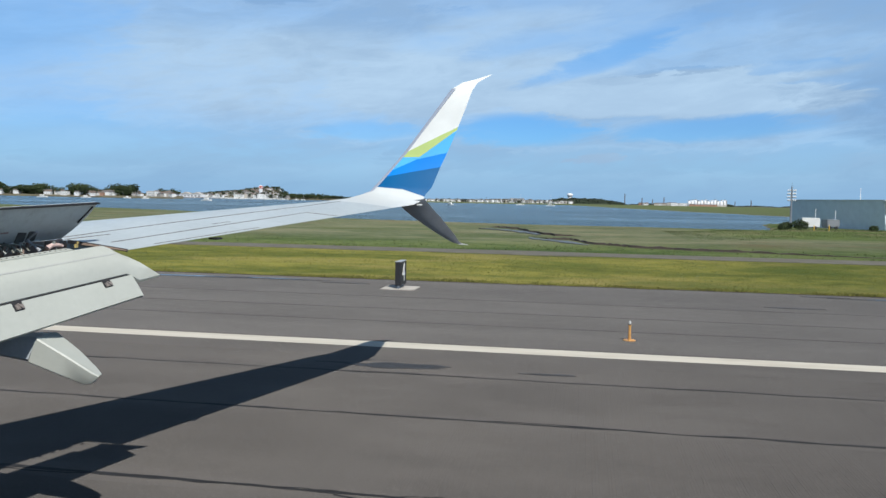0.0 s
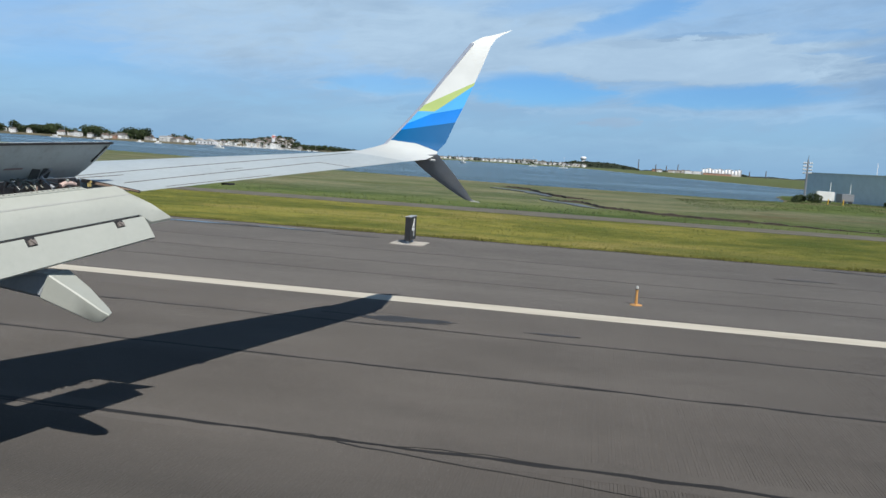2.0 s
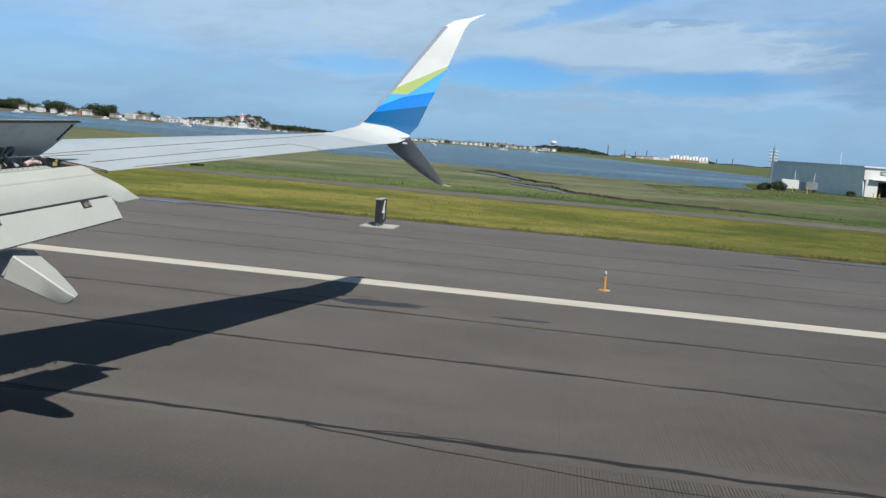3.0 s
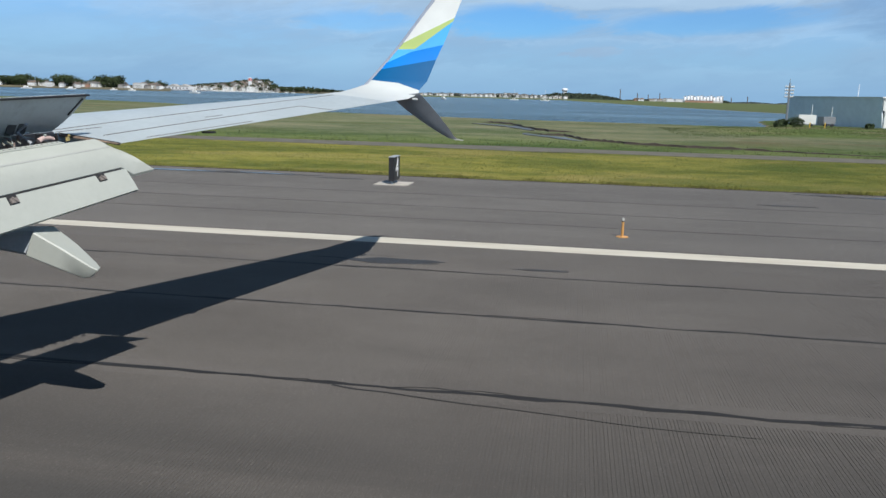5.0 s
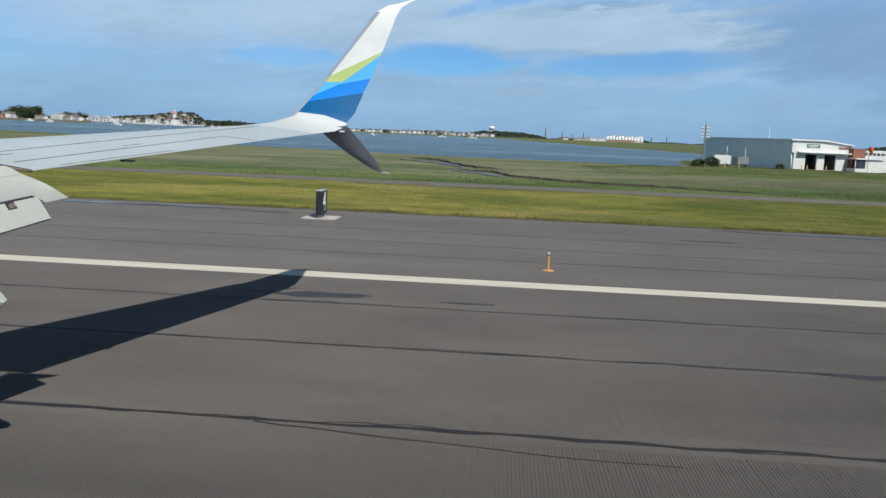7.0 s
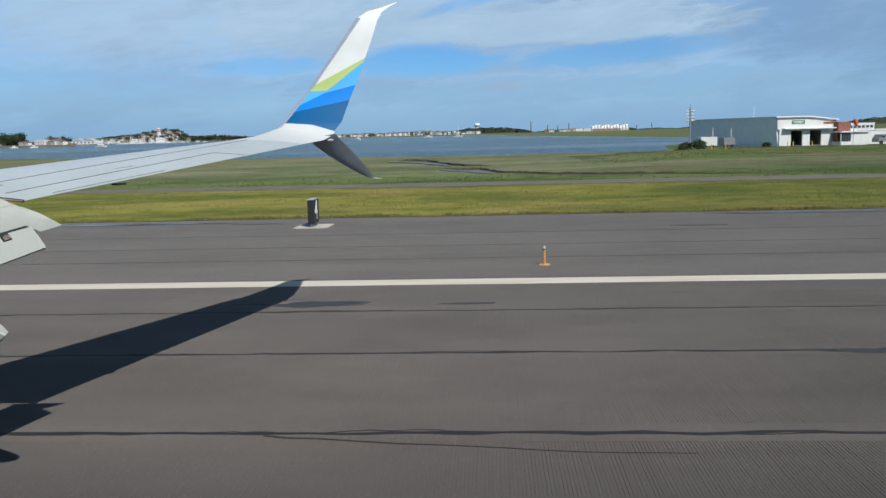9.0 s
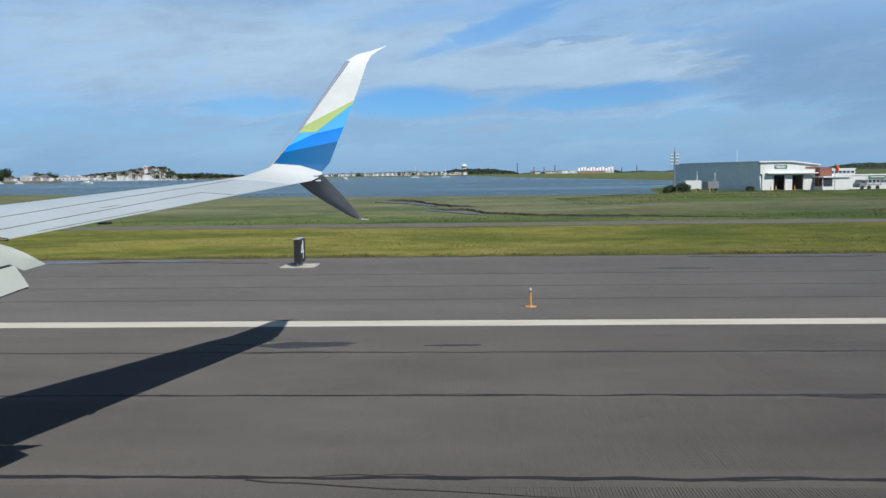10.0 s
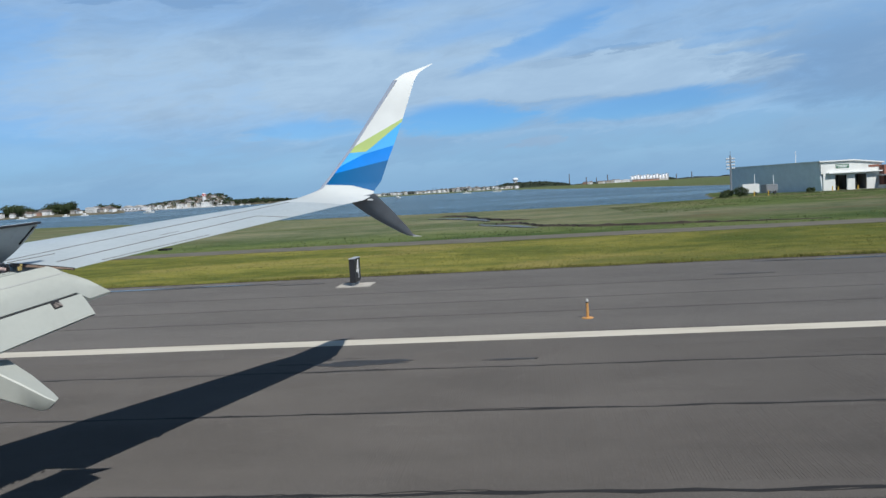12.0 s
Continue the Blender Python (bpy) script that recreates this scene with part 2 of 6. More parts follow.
def make_ground(w, b, co):
    x, y, z = w.split(co)
    rag = w.math("MULTIPLY", w.math("SUBTRACT", w.noise(w.scaled(co, 0.03, 0.05, 1), 1.0, 5, 0.6), 0.5), 16.0)
    yy = w.math("ADD", y, rag)
    broad = w.noise(w.scaled(co, 0.045, 0.085, 1), 1.0, 6, 0.62, 0.6)
    clump = w.noise(w.scaled(co, 0.45, 0.60, 1), 1.0, 6, 0.68, 0.3)
    blade = w.noise(w.scaled(co, 4.0, 3.0, 5.0), 1.0, 4, 0.7)
    v = w.math("ADD", w.math("MULTIPLY", broad, 0.52), w.math("ADD", w.math("MULTIPLY", clump, 0.33), w.math("MULTIPLY", blade, 0.15)))
    mown = w.mix(w.ramp(v, 0.40, 0.60), (0.070, 0.088, 0.017), (0.200, 0.190, 0.044))
    mown = w.mix(w.ramp(w.noise(w.scaled(co, 0.05, 0.13, 1, (40, 3, 0)), 1.0, 5, 0.6, 0.4), 0.52, 0.68, 0.0, 0.65), mown, (0.235, 0.195, 0.070))
    mown = w.mix(w.ramp(w.noise(w.scaled(co, 0.06, 0.10, 1, (3, 17, 0)), 1.0, 5, 0.6, 0.4), 0.52, 0.66, 0.0, 0.7), mown, (0.062, 0.090, 0.018))
    # lush growth by the service road, then thin grey green salt marsh with rusty stands
    lush = w.mix(w.ramp(v, 0.40, 0.60), (0.048, 0.080, 0.022), (0.118, 0.146, 0.052))
    marsh = w.mix(w.ramp(v, 0.40, 0.60), (0.074, 0.096, 0.046), (0.172, 0.172, 0.104))
    marsh = w.mix(w.ramp(w.noise(w.scaled(co, 0.03, 0.07, 1, (7, 11, 0)), 1.0, 6, 0.62, 0.5), 0.52, 0.66, 0.0, 0.7), marsh, (0.135, 0.100, 0.058))
    marsh = w.mix(w.ramp(w.noise(w.scaled(co, 0.025, 0.05, 1, (27, 1, 0)), 1.0, 6, 0.62, 0.5), 0.52, 0.66, 0.0, 0.65), marsh, (0.054, 0.088, 0.026))
    c = w.mix(w.ramp(yy, 62.0, 68.0), mown, lush)
    c = w.mix(w.ramp(yy, 72.0, 92.0), c, marsh)
    # green growth and dry patches on the bank that carries the hangar
    bank = w.mix(w.ramp(w.noise(w.scaled(co, 0.05, 0.12, 1, (12, 5, 0)), 1.0, 5, 0.6, 0.4), 0.50, 0.64, 0.0, 0.8), w.mix(w.ramp(v, 0.40, 0.60), (0.050, 0.086, 0.020), (0.120, 0.150, 0.048)), (0.170, 0.140, 0.085))
    c = w.mix(w.math("MULTIPLY", w.ramp(w.math("ADD", x, rag), 12.0, 26.0), w.ramp(yy, 104.0, 118.0)), c, bank)
    far = w.mix(w.ramp(v, 0.3, 0.7), (0.060, 0.084, 0.032), (0.112, 0.126, 0.054))
    c = w.mix(w.ramp(yy, 170.0, 240.0), c, far)
    # bare mud and shingle at the water's edge
    c = w.mix(w.ramp(z, -0.42, -0.30, 1.0, 0.0), c, (0.17, 0.14, 0.10))
    w.put(c, b.inputs["Base Color"])
    b.inputs["Roughness"].default_value = 0.95
    b.inputs["Specular IOR Level"].default_value = 0.1
    b.inputs["Diffuse Roughness"].default_value = 1.0
    w.put(w.bump(w.math("ADD", w.math("MULTIPLY", blade, 1.0), w.math("MULTIPLY", clump, 1.6)), 0.9, 0.25), b.inputs["Normal"])


M_GROUND = material("grass_and_marsh", make_ground)


def make_water(w, b, co):
    n1 = w.noise(w.scaled(co, 0.05, 0.16, 1), 1.0, 4, 0.6)
    n2 = w.noise(w.scaled(co, 0.6, 1.3, 1), 1.0, 4, 0.65)
    lane = w.noise(w.scaled(co, 0.004, 0.03, 1), 1.0, 4, 0.55)
    c = w.mix(w.ramp(lane, 0.50, 0.72), (0.030, 0.058, 0.068), (0.085, 0.125, 0.135))
    w.put(c, b.inputs["Base Color"])
    w.put(w.ramp(lane, 0.4, 0.7, 0.26, 0.20), b.inputs["Roughness"])
    b.inputs["IOR"].default_value = 1.33
    w.put(w.bump(w.math("ADD", n1, w.math("MULTIPLY", n2, 0.6)), 0.8, 0.9), b.inputs["Normal"])


M_WATER = material("harbour_water", make_water)
M_PUDDLE = paint("puddle_water", (0.020, 0.022, 0.024), 0.10, 0.05, 1.0)
M_CREEK = paint("muddy_creek_water", (0.080, 0.074, 0.060), 0.38, 0.2, 0.5)
M_GRAVEL = paint("service_road_gravel", (0.125, 0.115, 0.088), 0.9, 0.15, 0.6, relief=0.6)
M_CONCRETE = paint("pale_concrete", (0.46, 0.43, 0.38), 0.85, 0.12, 2.0, relief=0.4)
M_MUD = paint("wet_creek_mud", (0.044, 0.034, 0.025), 0.95, 0.2, 0.5, relief=0.6)

M_WING = paint("wing_grey_paint", (0.440, 0.485, 0.490), 0.38, 0.04, 1.3, coat=0.1, grime=0.16)
M_WHITE = paint("aircraft_white_paint", (0.60, 0.615, 0.60), 0.32, 0.035, 1.6, coat=0.2, grime=0.10)
M_FLAP = paint("flap_white_paint", (0.42, 0.44, 0.40), 0.45, 0.03, 1.4, coat=0.05, grime=0.09)
M_SPOILER = paint("spoiler_underside_grey", (0.53, 0.59, 0.61), 0.5, 0.07, 2.2, grime=0.30)
M_SCIM = paint("dark_grey_strake_paint", (0.35, 0.37, 0.39), 0.38, 0.06, 2.0, coat=0.1)
M_METAL = paint("bare_aluminium", (0.40, 0.42, 0.45), 0.45, 0.08, 3.0, metal=0.2)
M_NOSE = paint("grey_leading_edge", (0.33, 0.37, 0.45), 0.4, 0.05, 3.0)
# Rubber black, also used as painted shade in slots, recesses and holes.
M_SEAL_SHADE = paint("black_rubber_and_shade", (0.022, 0.022, 0.024), 0.6, 0.2, 6.0)
M_GAP = paint("panel_gap_dark", (0.120, 0.110, 0.108), 0.6, 0.15, 4.0)
M_BAY = paint("primer_brown_bay", (0.33, 0.245, 0.20), 0.7, 0.25, 5.0, relief=0.4)
M_ORANGE = paint("orange_brown_fitting", (0.26, 0.17, 0.12), 0.6, 0.2, 8.0)
M_CABIN = paint("cabin_sidewall", (0.48, 0.56, 0.60), 0.7, 0.03, 4.0)
M_FRAME = paint("black_window_surround", (0.012, 0.012, 0.016), 0.55, 0.2, 8.0)


# edges of the stripes, each the higher of its lines through two marks (x, z)
STRIPES = [
    ([((-3.932, 4.015), (-3.522, 3.982)), ((-3.522, 3.982), (-3.087, 3.848))], (0.004, 0.105, 0.275)),
    ([((-3.833, 4.247), (-2.815, 4.446))], (0.008, 0.215, 0.70)),
    ([((-3.768, 4.375), (-3.302, 4.594)), ((-3.302, 4.594), (-2.702, 4.736))], (0.09, 0.42, 0.82)),
    ([((-3.562, 4.634), (-3.249, 4.642)), ((-3.249, 4.642), (-2.567, 5.162))], (0.44, 0.55, 0.19)),
    ([((-3.437, 4.787), (-2.493, 5.266))], (0.71, 0.73, 0.705)),
]


def make_winglet(w, b, co):
    x, y, z = w.split(co)
    n = w.noise(co, 1.7, 4)
    c = w.mix(w.ramp(n, 0.3, 0.7), (0.52, 0.55, 0.545), (0.56, 0.585, 0.575))
    for marks, col in STRIPES:
        edge = None
        for (x0, z0), (x1, z1) in marks:
            k = (z1 - z0) / (x1 - x0)
            e = w.math("ADD", w.math("MULTIPLY", x, k), z0 - k * x0)
            if edge is None:
                edge = e
            else:
                edge = w.math("MAXIMUM" if len(marks) > 1 and marks[1][1][1] > 5 else "MINIMUM", edge, e)
        on = w.ramp(w.math("SUBTRACT", z, edge), -0.004, 0.004)
        lo = tuple(q * 0.92 for q in col)
        c = w.mix(on, c, w.mix(w.ramp(n, 0.3, 0.7), lo, col))
    w.put(c, b.inputs["Base Color"])
    b.inputs["Roughness"].default_value = 0.38
    b.inputs["Specular IOR Level"].default_value = 0.3


M_WINGLET = material("striped_winglet_paint", make_winglet)


# ---- mesh helpers ----
def link(name, bm, mat, parent=None, label="", smooth=0.0):
    me = bpy.data.meshes.new(name)
    bmesh.ops.recalc_face_normals(bm, faces=bm.faces[:])
    bm.to_mesh(me)
    bm.free()
    if mat is not None:
        me.materials.append(mat)
    if smooth:
        me.shade_smooth() if smooth > 3 else me.set_sharp_from_angle(angle=smooth)
        for p in me.polygons:
            p.use_smooth = True
    ob = new(name, me)
    if parent is not None:
        ob.parent = parent
    if label:
        ob["label"] = label
    return ob


def part(name, bm, mat, parent, label="", smooth=0.0):
    return link(name, bm, mat, parent, label, smooth)


def empty(name, label, category, group="", kind="", at=(0, 0, 0), turn=0.0):
    e = new(name)
    e.matrix_world = pose(*at, 0, 0, turn)
    return tagged(e, label, category, group, kind)


def box(bm, lo, hi, bevel=0.0):
    (x0, y0, z0), (x1, y1, z1) = lo, hi
    v = [bm.verts.new(p) for p in ((x0, y0, z0), (x1, y0, z0), (x1, y1, z0), (x0, y1, z0), (x0, y0, z1), (x1, y0, z1), (x1, y1, z1), (x0, y1, z1))]
    f = [bm.faces.new([v[i] for i in q]) for q in ((0, 3, 2, 1), (4, 5, 6, 7), (0, 1, 5, 4), (1, 2, 6, 5), (2, 3, 7, 6), (3, 0, 4, 7))]
    if bevel:
        bmesh.ops.bevel(bm, geom=list({e for q in f for e in q.edges}), offset=bevel, segments=2, affect="EDGES")
    return bm


def boxed(lo, hi, bevel=0.0):
    return box(bmesh.new(), lo, hi, bevel)


def loft(loops, closed=True, cap=True, bm=None):
    """Skin over loops of points, all of one length."""
    bm = bm or bmesh.new()
    rows = [[bm.verts.new(p) for p in lp] for lp in loops]
    n = len(rows[0])
    for a, b in zip(rows, rows[1:]):
        for i in range(n if closed else n - 1):
            j = (i + 1) % n
            bm.faces.new((a[i], a[j], b[j], b[i]))
    if cap and closed:
        bm.faces.new(rows[0][::-1])
        bm.faces.new(rows[-1])
    return bm


def tube(pts, r, n=8, bm=None, taper=None):
    """A round bar along a line of points."""
    loops = []
    pts = [Vector(p) for p in pts]
    for i, p in enumerate(pts):
        d = (pts[min(i + 1, len(pts) - 1)] - pts[max(i - 1, 0)]).normalized()
        s = d.orthogonal().normalized() if abs(d.z) < 0.99 else Vector((1, 0, 0))
        u = d.cross(s)
        rr = r if taper is None else r * (1 + (taper - 1) * i / (len(pts) - 1))
        loops.append([p + (s * math.cos(a) + u * math.sin(a)) * rr for a in (2 * math.pi * k / n for k in range(n))])
    return loft(loops, bm=bm)


def lathe(profile, n=16, at=(0, 0, 0), bm=None):
    """A round body from (radius, height) pairs."""
    return loft([[(at[0] + r * math.cos(2 * math.pi * k / n), at[1] + r * math.sin(2 * math.pi * k / n), at[2] + h) for k in range(n)] for r, h in profile], bm=bm)


def plate(grid, thick, down=(0, 0, -1)):
    """A curved plate from a grid of points (rows of columns), thick along `down`."""
    d = Vector(down).normalized() * thick
    bm = bmesh.new()
    nr, nc = len(grid), len(grid[0])
    top = [[bm.verts.new(p) for p in row] for row in grid]
    low = [[bm.verts.new(Vector(p) + d) for p in row] for row in grid]
    for i in range(nr - 1):
        for j in range(nc - 1):
            bm.faces.new((top[i][j], top[i][j + 1], top[i + 1][j + 1], top[i + 1][j]))
            bm.faces.new((low[i][j], low[i + 1][j], low[i + 1][j + 1], low[i][j + 1]))
    ring = [(0, j) for j in range(nc)] + [(i, nc - 1) for i in range(1, nr)] + [(nr - 1, j) for j in range(nc - 2, -1, -1)] + [(i, 0) for i in range(nr - 2, 0, -1)]
    for (a, b), (c, d2) in zip(ring, ring[1:] + ring[:1]):
        bm.faces.new((top[a][b], low[a][b], low[c][d2], top[c][d2]))
    return bm


def ribbon(pts, widths, z0, z1):
    """A flat strip along a line on the ground, with low raised edges."""
    bm = bmesh.new()
    rows = []
    for i, (x, y) in enumerate(pts):
        a, b = pts[max(i - 1, 0)], pts[min(i + 1, len(pts) - 1)]
        d = Vector((b[0] - a[0], b[1] - a[1])).normalized()
        n = Vector((-d.y, d.x)) * widths[i] / 2
        rows.append([bm.verts.new((x + n.x, y + n.y, z0)), bm.verts.new((x + n.x, y + n.y, z1)), bm.verts.new((x - n.x, y - n.y, z1)), bm.verts.new((x - n.x, y - n.y, z0))])
    for a, b in zip(rows, rows[1:]):
        for i in range(3):
            bm.faces.new((a[i], a[i + 1], b[i + 1], b[i]))
    bm.faces.new(rows[0])
    bm.faces.new(rows[-1][::-1])
    return bm


def patch(cx, cy, rx, ry, z0, z1, seed, n=36):
    """An uneven blot lying on the ground."""
    rnd = random.Random(seed)
    ph = [rnd.uniform(0, 6.28) for _ in range(4)]
    bm = bmesh.new()
    lo, hi = [], []
    for k in range(n):
        a = 2 * math.pi * k / n
        f = 1 + 0.18 * math.sin(2 * a + ph[0]) + 0.13 * math.sin(5 * a + ph[1]) + 0.08 * math.sin(9 * a + ph[2]) + 0.05 * math.sin(15 * a + ph[3])
        p = (cx + rx * f * math.cos(a), cy + ry * f * math.sin(a))
        lo.append(bm.verts.new((*p, z0)))
        hi.append(bm.verts.new((*p, z1)))
    bm.faces.new(hi)
    for k in range(n):
        bm.faces.new((lo[k], lo[(k + 1) % n], hi[(k + 1) % n], hi[k]))
    return bm


# ---- ground, runway and water ----
WATER_Z = -0.45


def near_shore(x):
    return float(np.interp(x, [-700, -300, -116, -56, -16, 19, 32, 42, 64, 4000], [420, 300, 215, 168, 152, 150, 146, 205, 230, 260]))


def land(x, y):
    """Height of the ground."""
    if y < 66:
        h = -0.06 if y < GRASS - 0.2 else 0.0
    else:
        h = -0.10 - 0.10 * min(1, (y - 66) / 30)
    mound = math.exp(-((x - 48.5) / 16) ** 2 - ((y - 150) / 14) ** 2)
    h += 0.32 * mound * (1 if y > 100 else 0)
    # the right bank lies along a line that runs away from the field
    far_edge = np.interp(y, [300, 420, 700, 1500, 2300], [110, 92, 62, 4, -60])
    wet = min(max((y - near_shore(x)) / 10.0, 0), 1) * min(max((far_edge - x) / 12.0, 0), 1) * min(max((2080 - y) / 40.0, 0), 1)
    if y > 120 and x > 70 and y < 330:
        wet *= min(max((105 - x) / 30.0, 0), 1) if y > 235 else 0
    h = h * (1 - wet) - 2.2 * wet
    if y > 2050:
        h = max(h, 0.2) + 2.0 * min(1, (y - 2050) / 300)
    return h


def build_ground():
    xs = sorted({*np.linspace(-4200, -700, 22).round(1), *np.linspace(-700, -200, 36).round(1), *np.linspace(-200, 260, 154).round(1), *np.linspace(260, 900, 32).round(1), *np.linspace(900, 4200, 20).round(1)})
    ys = sorted({*np.linspace(-1500, 0, 14).round(1), *np.linspace(0, 30, 4).round(1), 38.4, 38.7, *np.linspace(40, 130, 46).round(1), *np.linspace(132, 260, 65).round(1), *np.linspace(260, 700, 56).round(1), *np.linspace(700, 2000, 40).round(1), *np.linspace(2000, 2400, 21).round(1), *np.linspace(2400, 4800, 14).round(1)})
    pts = [(x, y, land(x, y) + (0.04 * noise.noise((x * 0.2, y * 0.2, 0)) if y > 40 else 0)) for y in ys for x in xs]
    n = len(xs)
    faces = [(j * n + i, j * n + i + 1, (j + 1) * n + i + 1, (j + 1) * n + i) for j in range(len(ys) - 1) for i in range(n - 1)]
    me = bpy.data.meshes.new("ground")
    me.from_pydata(pts, [], faces)
    me.materials.append(M_GROUND)
    for p in me.polygons:
        p.use_smooth = True
    tagged(new("ground", me), "mown airfield grass turning into green salt marsh", "ground", kind="structure")
    tagged(link("water", boxed((-4200, 100, WATER_Z - 0.5), (400, 2300, WATER_Z)), M_WATER), "calm blue grey harbour water behind the marsh", "water", kind="structure")


build_ground()


def runway(x0, x1, bands, pitch=0.044, wide=0.0115, deep=0.0056):
    """The runway slab, with saw cuts across it from x0 to x1 in bands of y, which leave the lane joints and the edge uncut."""
    bm = bmesh.new()
    count = int((x1 - x0) / pitch)
    x1 = x0 + count * pitch
    for lo, hi in (((-900, -22.9, -0.3), (x0, EDGE + 0.6, 0.0)), ((x1, -22.9, -0.3), (900, EDGE + 0.6, 0.0))):
        box(bm, lo, hi)
    for (_, a), b in zip(bands, [c for c, _ in bands[1:]] + [EDGE + 0.6]):
        box(bm, (x0, a, -0.3), (x1, b, 0.0))
    line = []
    rnd = random.Random(31)
    worn = [rnd.uniform(0.80, 1.12) for _ in range(count + 1)]
    for k in range(count):
        a = x0 + k * pitch + (rnd.uniform(0.0, 0.14) * pitch if k else 0.0)
        line += [(a, 0.0), (a + pitch - wide, 0.0), (a + pitch - wide + 0.001, -1.0), (a + pitch - 0.001, -1.0)]
    line.append((x1, 0.0))
    for y0, y1 in bands:
        # the cuts are worn to uneven depth, and shallower away from the middle
        cut = deep * float(np.interp(0.5 * (y0 + y1), [8.0, 13.0, 17.0], [1.0, 0.6, 0.35]))
        rows = [[bm.verts.new((x, y, z * cut * worn[i // 4] * max(0.25, 0.80 + 0.8 * noise.noise((x * 0.5, y * 0.4, 9))))) for i, (x, z) in enumerate(line)] for y in np.linspace(y0, y1, 5)]
        for near, far in zip(rows, rows[1:]):
            for i in range(len(line) - 1):
                bm.faces.new((near[i], near[i + 1], far[i + 1], far[i]))
    return bm


tagged(link("road_1", runway(-44.0, 64.0, [(-22.9, 7.0), (7.0, 11.02), (11.62, 14.84), (15.40, 18.22), (18.80, 20.3)]), M_RUNWAY), "grey grooved asphalt runway with sealed cracks", "runway", kind="structure")
tagged(link("pavement_1", boxed((-900, EDGE + 0.6, -0.3), (900, GRASS, -0.004)), M_SHOULDER), "plain grey asphalt runway shoulder", "pavement", kind="structure")


def wavy(x0, x1, y, amp, seed, step=2.0):
    n = int((x1 - x0) / step)
    return [(x0 + (x1 - x0) * i / n, y + amp * noise.noise((i * 0.31, seed, 0)) + 0.5 * amp * noise.noise((i * 1.3, seed, 4))) for i in range(n + 1)]


def stripe(name, pts, width, mat, z1, label, jitter=0.0, seed=1):
    rnd = random.Random(seed)
    tagged(link(name, ribbon(pts, [width * (1 + jitter * rnd.uniform(-1, 1)) for _ in pts], z1 - 0.02, z1), mat), label, "marking", kind="structure")


stripe("trim_1", wavy(-400, 400, EDGE, 0.012, 3, 1.0), 0.76, M_LINE, 0.004, "worn white runway edge stripe", 0.02)


# ---- the aircraft ----
aircraft = empty("aircraft", "white passenger jet with raised spoilers and lowered flaps on runway", "aircraft", at=(0, 0, 0))


def foil(le, te, normal, thick, smax=1.0, upper=0.6):
    """A closed wing section between a leading and a trailing edge point."""
    le, te, normal = Vector(le), Vector(te), Vector(normal).normalized()
    ch = (te - le).length

    def half(s):
        return 5 * thick * ch * (0.2969 * math.sqrt(s) - 0.126 * s - 0.3516 * s * s + 0.2843 * s ** 3 - 0.1015 * s ** 4)
    ss = [s * smax for s in (1, 0.9, 0.75, 0.6, 0.45, 0.3, 0.18, 0.09, 0.035, 0.008)]
    up = [le.lerp(te, s) + normal * half(s) * 2 * upper for s in ss]
    dn = [le.lerp(te, s) - normal * half(s) * 2 * (1 - upper) for s in ss[::-1]]
    return up + [le] + dn


def te_at(y):
    return Vector((-3.23 - 0.31 * (16.9 - y), y, 3.115 + 0.0862 * (y - 10.3)))


def le_at(y):
    return Vector((-4.62 - 0.5 * (16.9 - y), y, 3.165 + 0.084 * (y - 10.3)))


def on_wing(y, s, lift=0.0):
    """A place on the top skin: span y, chord fraction s."""
    le, te = le_at(y), te_at(y)
    c = (te - le).length
    t = 5 * 0.085 * c * (0.2969 * math.sqrt(s) - 0.126 * s - 0.3516 * s * s + 0.2843 * s ** 3 - 0.1015 * s ** 4)
    return le.lerp(te, s) + Vector((0, -0.085, 1)).normalized() * (t * 1.2 + lift)


SPAN_N = Vector((0, -0.085, 1))
outer = loft([foil(le_at(y), te_at(y), SPAN_N, 0.085) for y in (10.3, 11.2, 12.2, 13.3, 14.4, 15.4, 16.2)])
part("outer_wing", outer, M_WING, aircraft, "light grey outer wing skin", 0.6)
inner = loft([foil(le_at(y), te_at(y), SPAN_N, 0.085 + 0.035 * max(0, (8 - y) / 6), smax=0.71) for y in (1.6, 3.5, 5.5, 7.5, 9.0, 10.296)])
part("inner_wing", inner, M_WING, aircraft, "light grey inner wing box", 0.6)

# blended winglet: leading and trailing edge of each section
TIP = [((-4.97, 16.2, 3.661), (-3.447, 16.2, 3.624)), ((-4.62, 16.9, 3.745), (-3.23, 16.9, 3.68)), ((-4.38, 17.20, 3.845), (-3.10, 17.2, 3.77)),
       ((-4.20, 17.33, 3.93), (-3.07, 17.31, 3.88)), ((-4.10, 17.38, 4.05), (-2.95, 17.37, 4.03)), ((-3.975, 17.43, 4.20), (-2.87, 17.47, 4.27)),
       ((-3.81, 17.53, 4.42), (-2.80, 17.55, 4.48)), ((-3.57, 17.64, 4.74), (-2.67, 17.65, 4.80)), ((-3.352, 17.70, 5.05), (-2.53, 17.71, 5.17)),
       ((-2.99, 17.80, 5.57), (-2.38, 17.80, 5.60)), ((-2.66, 17.89, 6.05), (-2.25, 17.88, 6.00)), ((-2.46, 17.97, 6.185), (-2.165, 17.96, 6.165)),
       ((-2.20, 18.03, 6.255), (-2.05, 18.03, 6.255)), ((-1.90, 18.10, 6.36), (-1.87, 18.10, 6.362))]


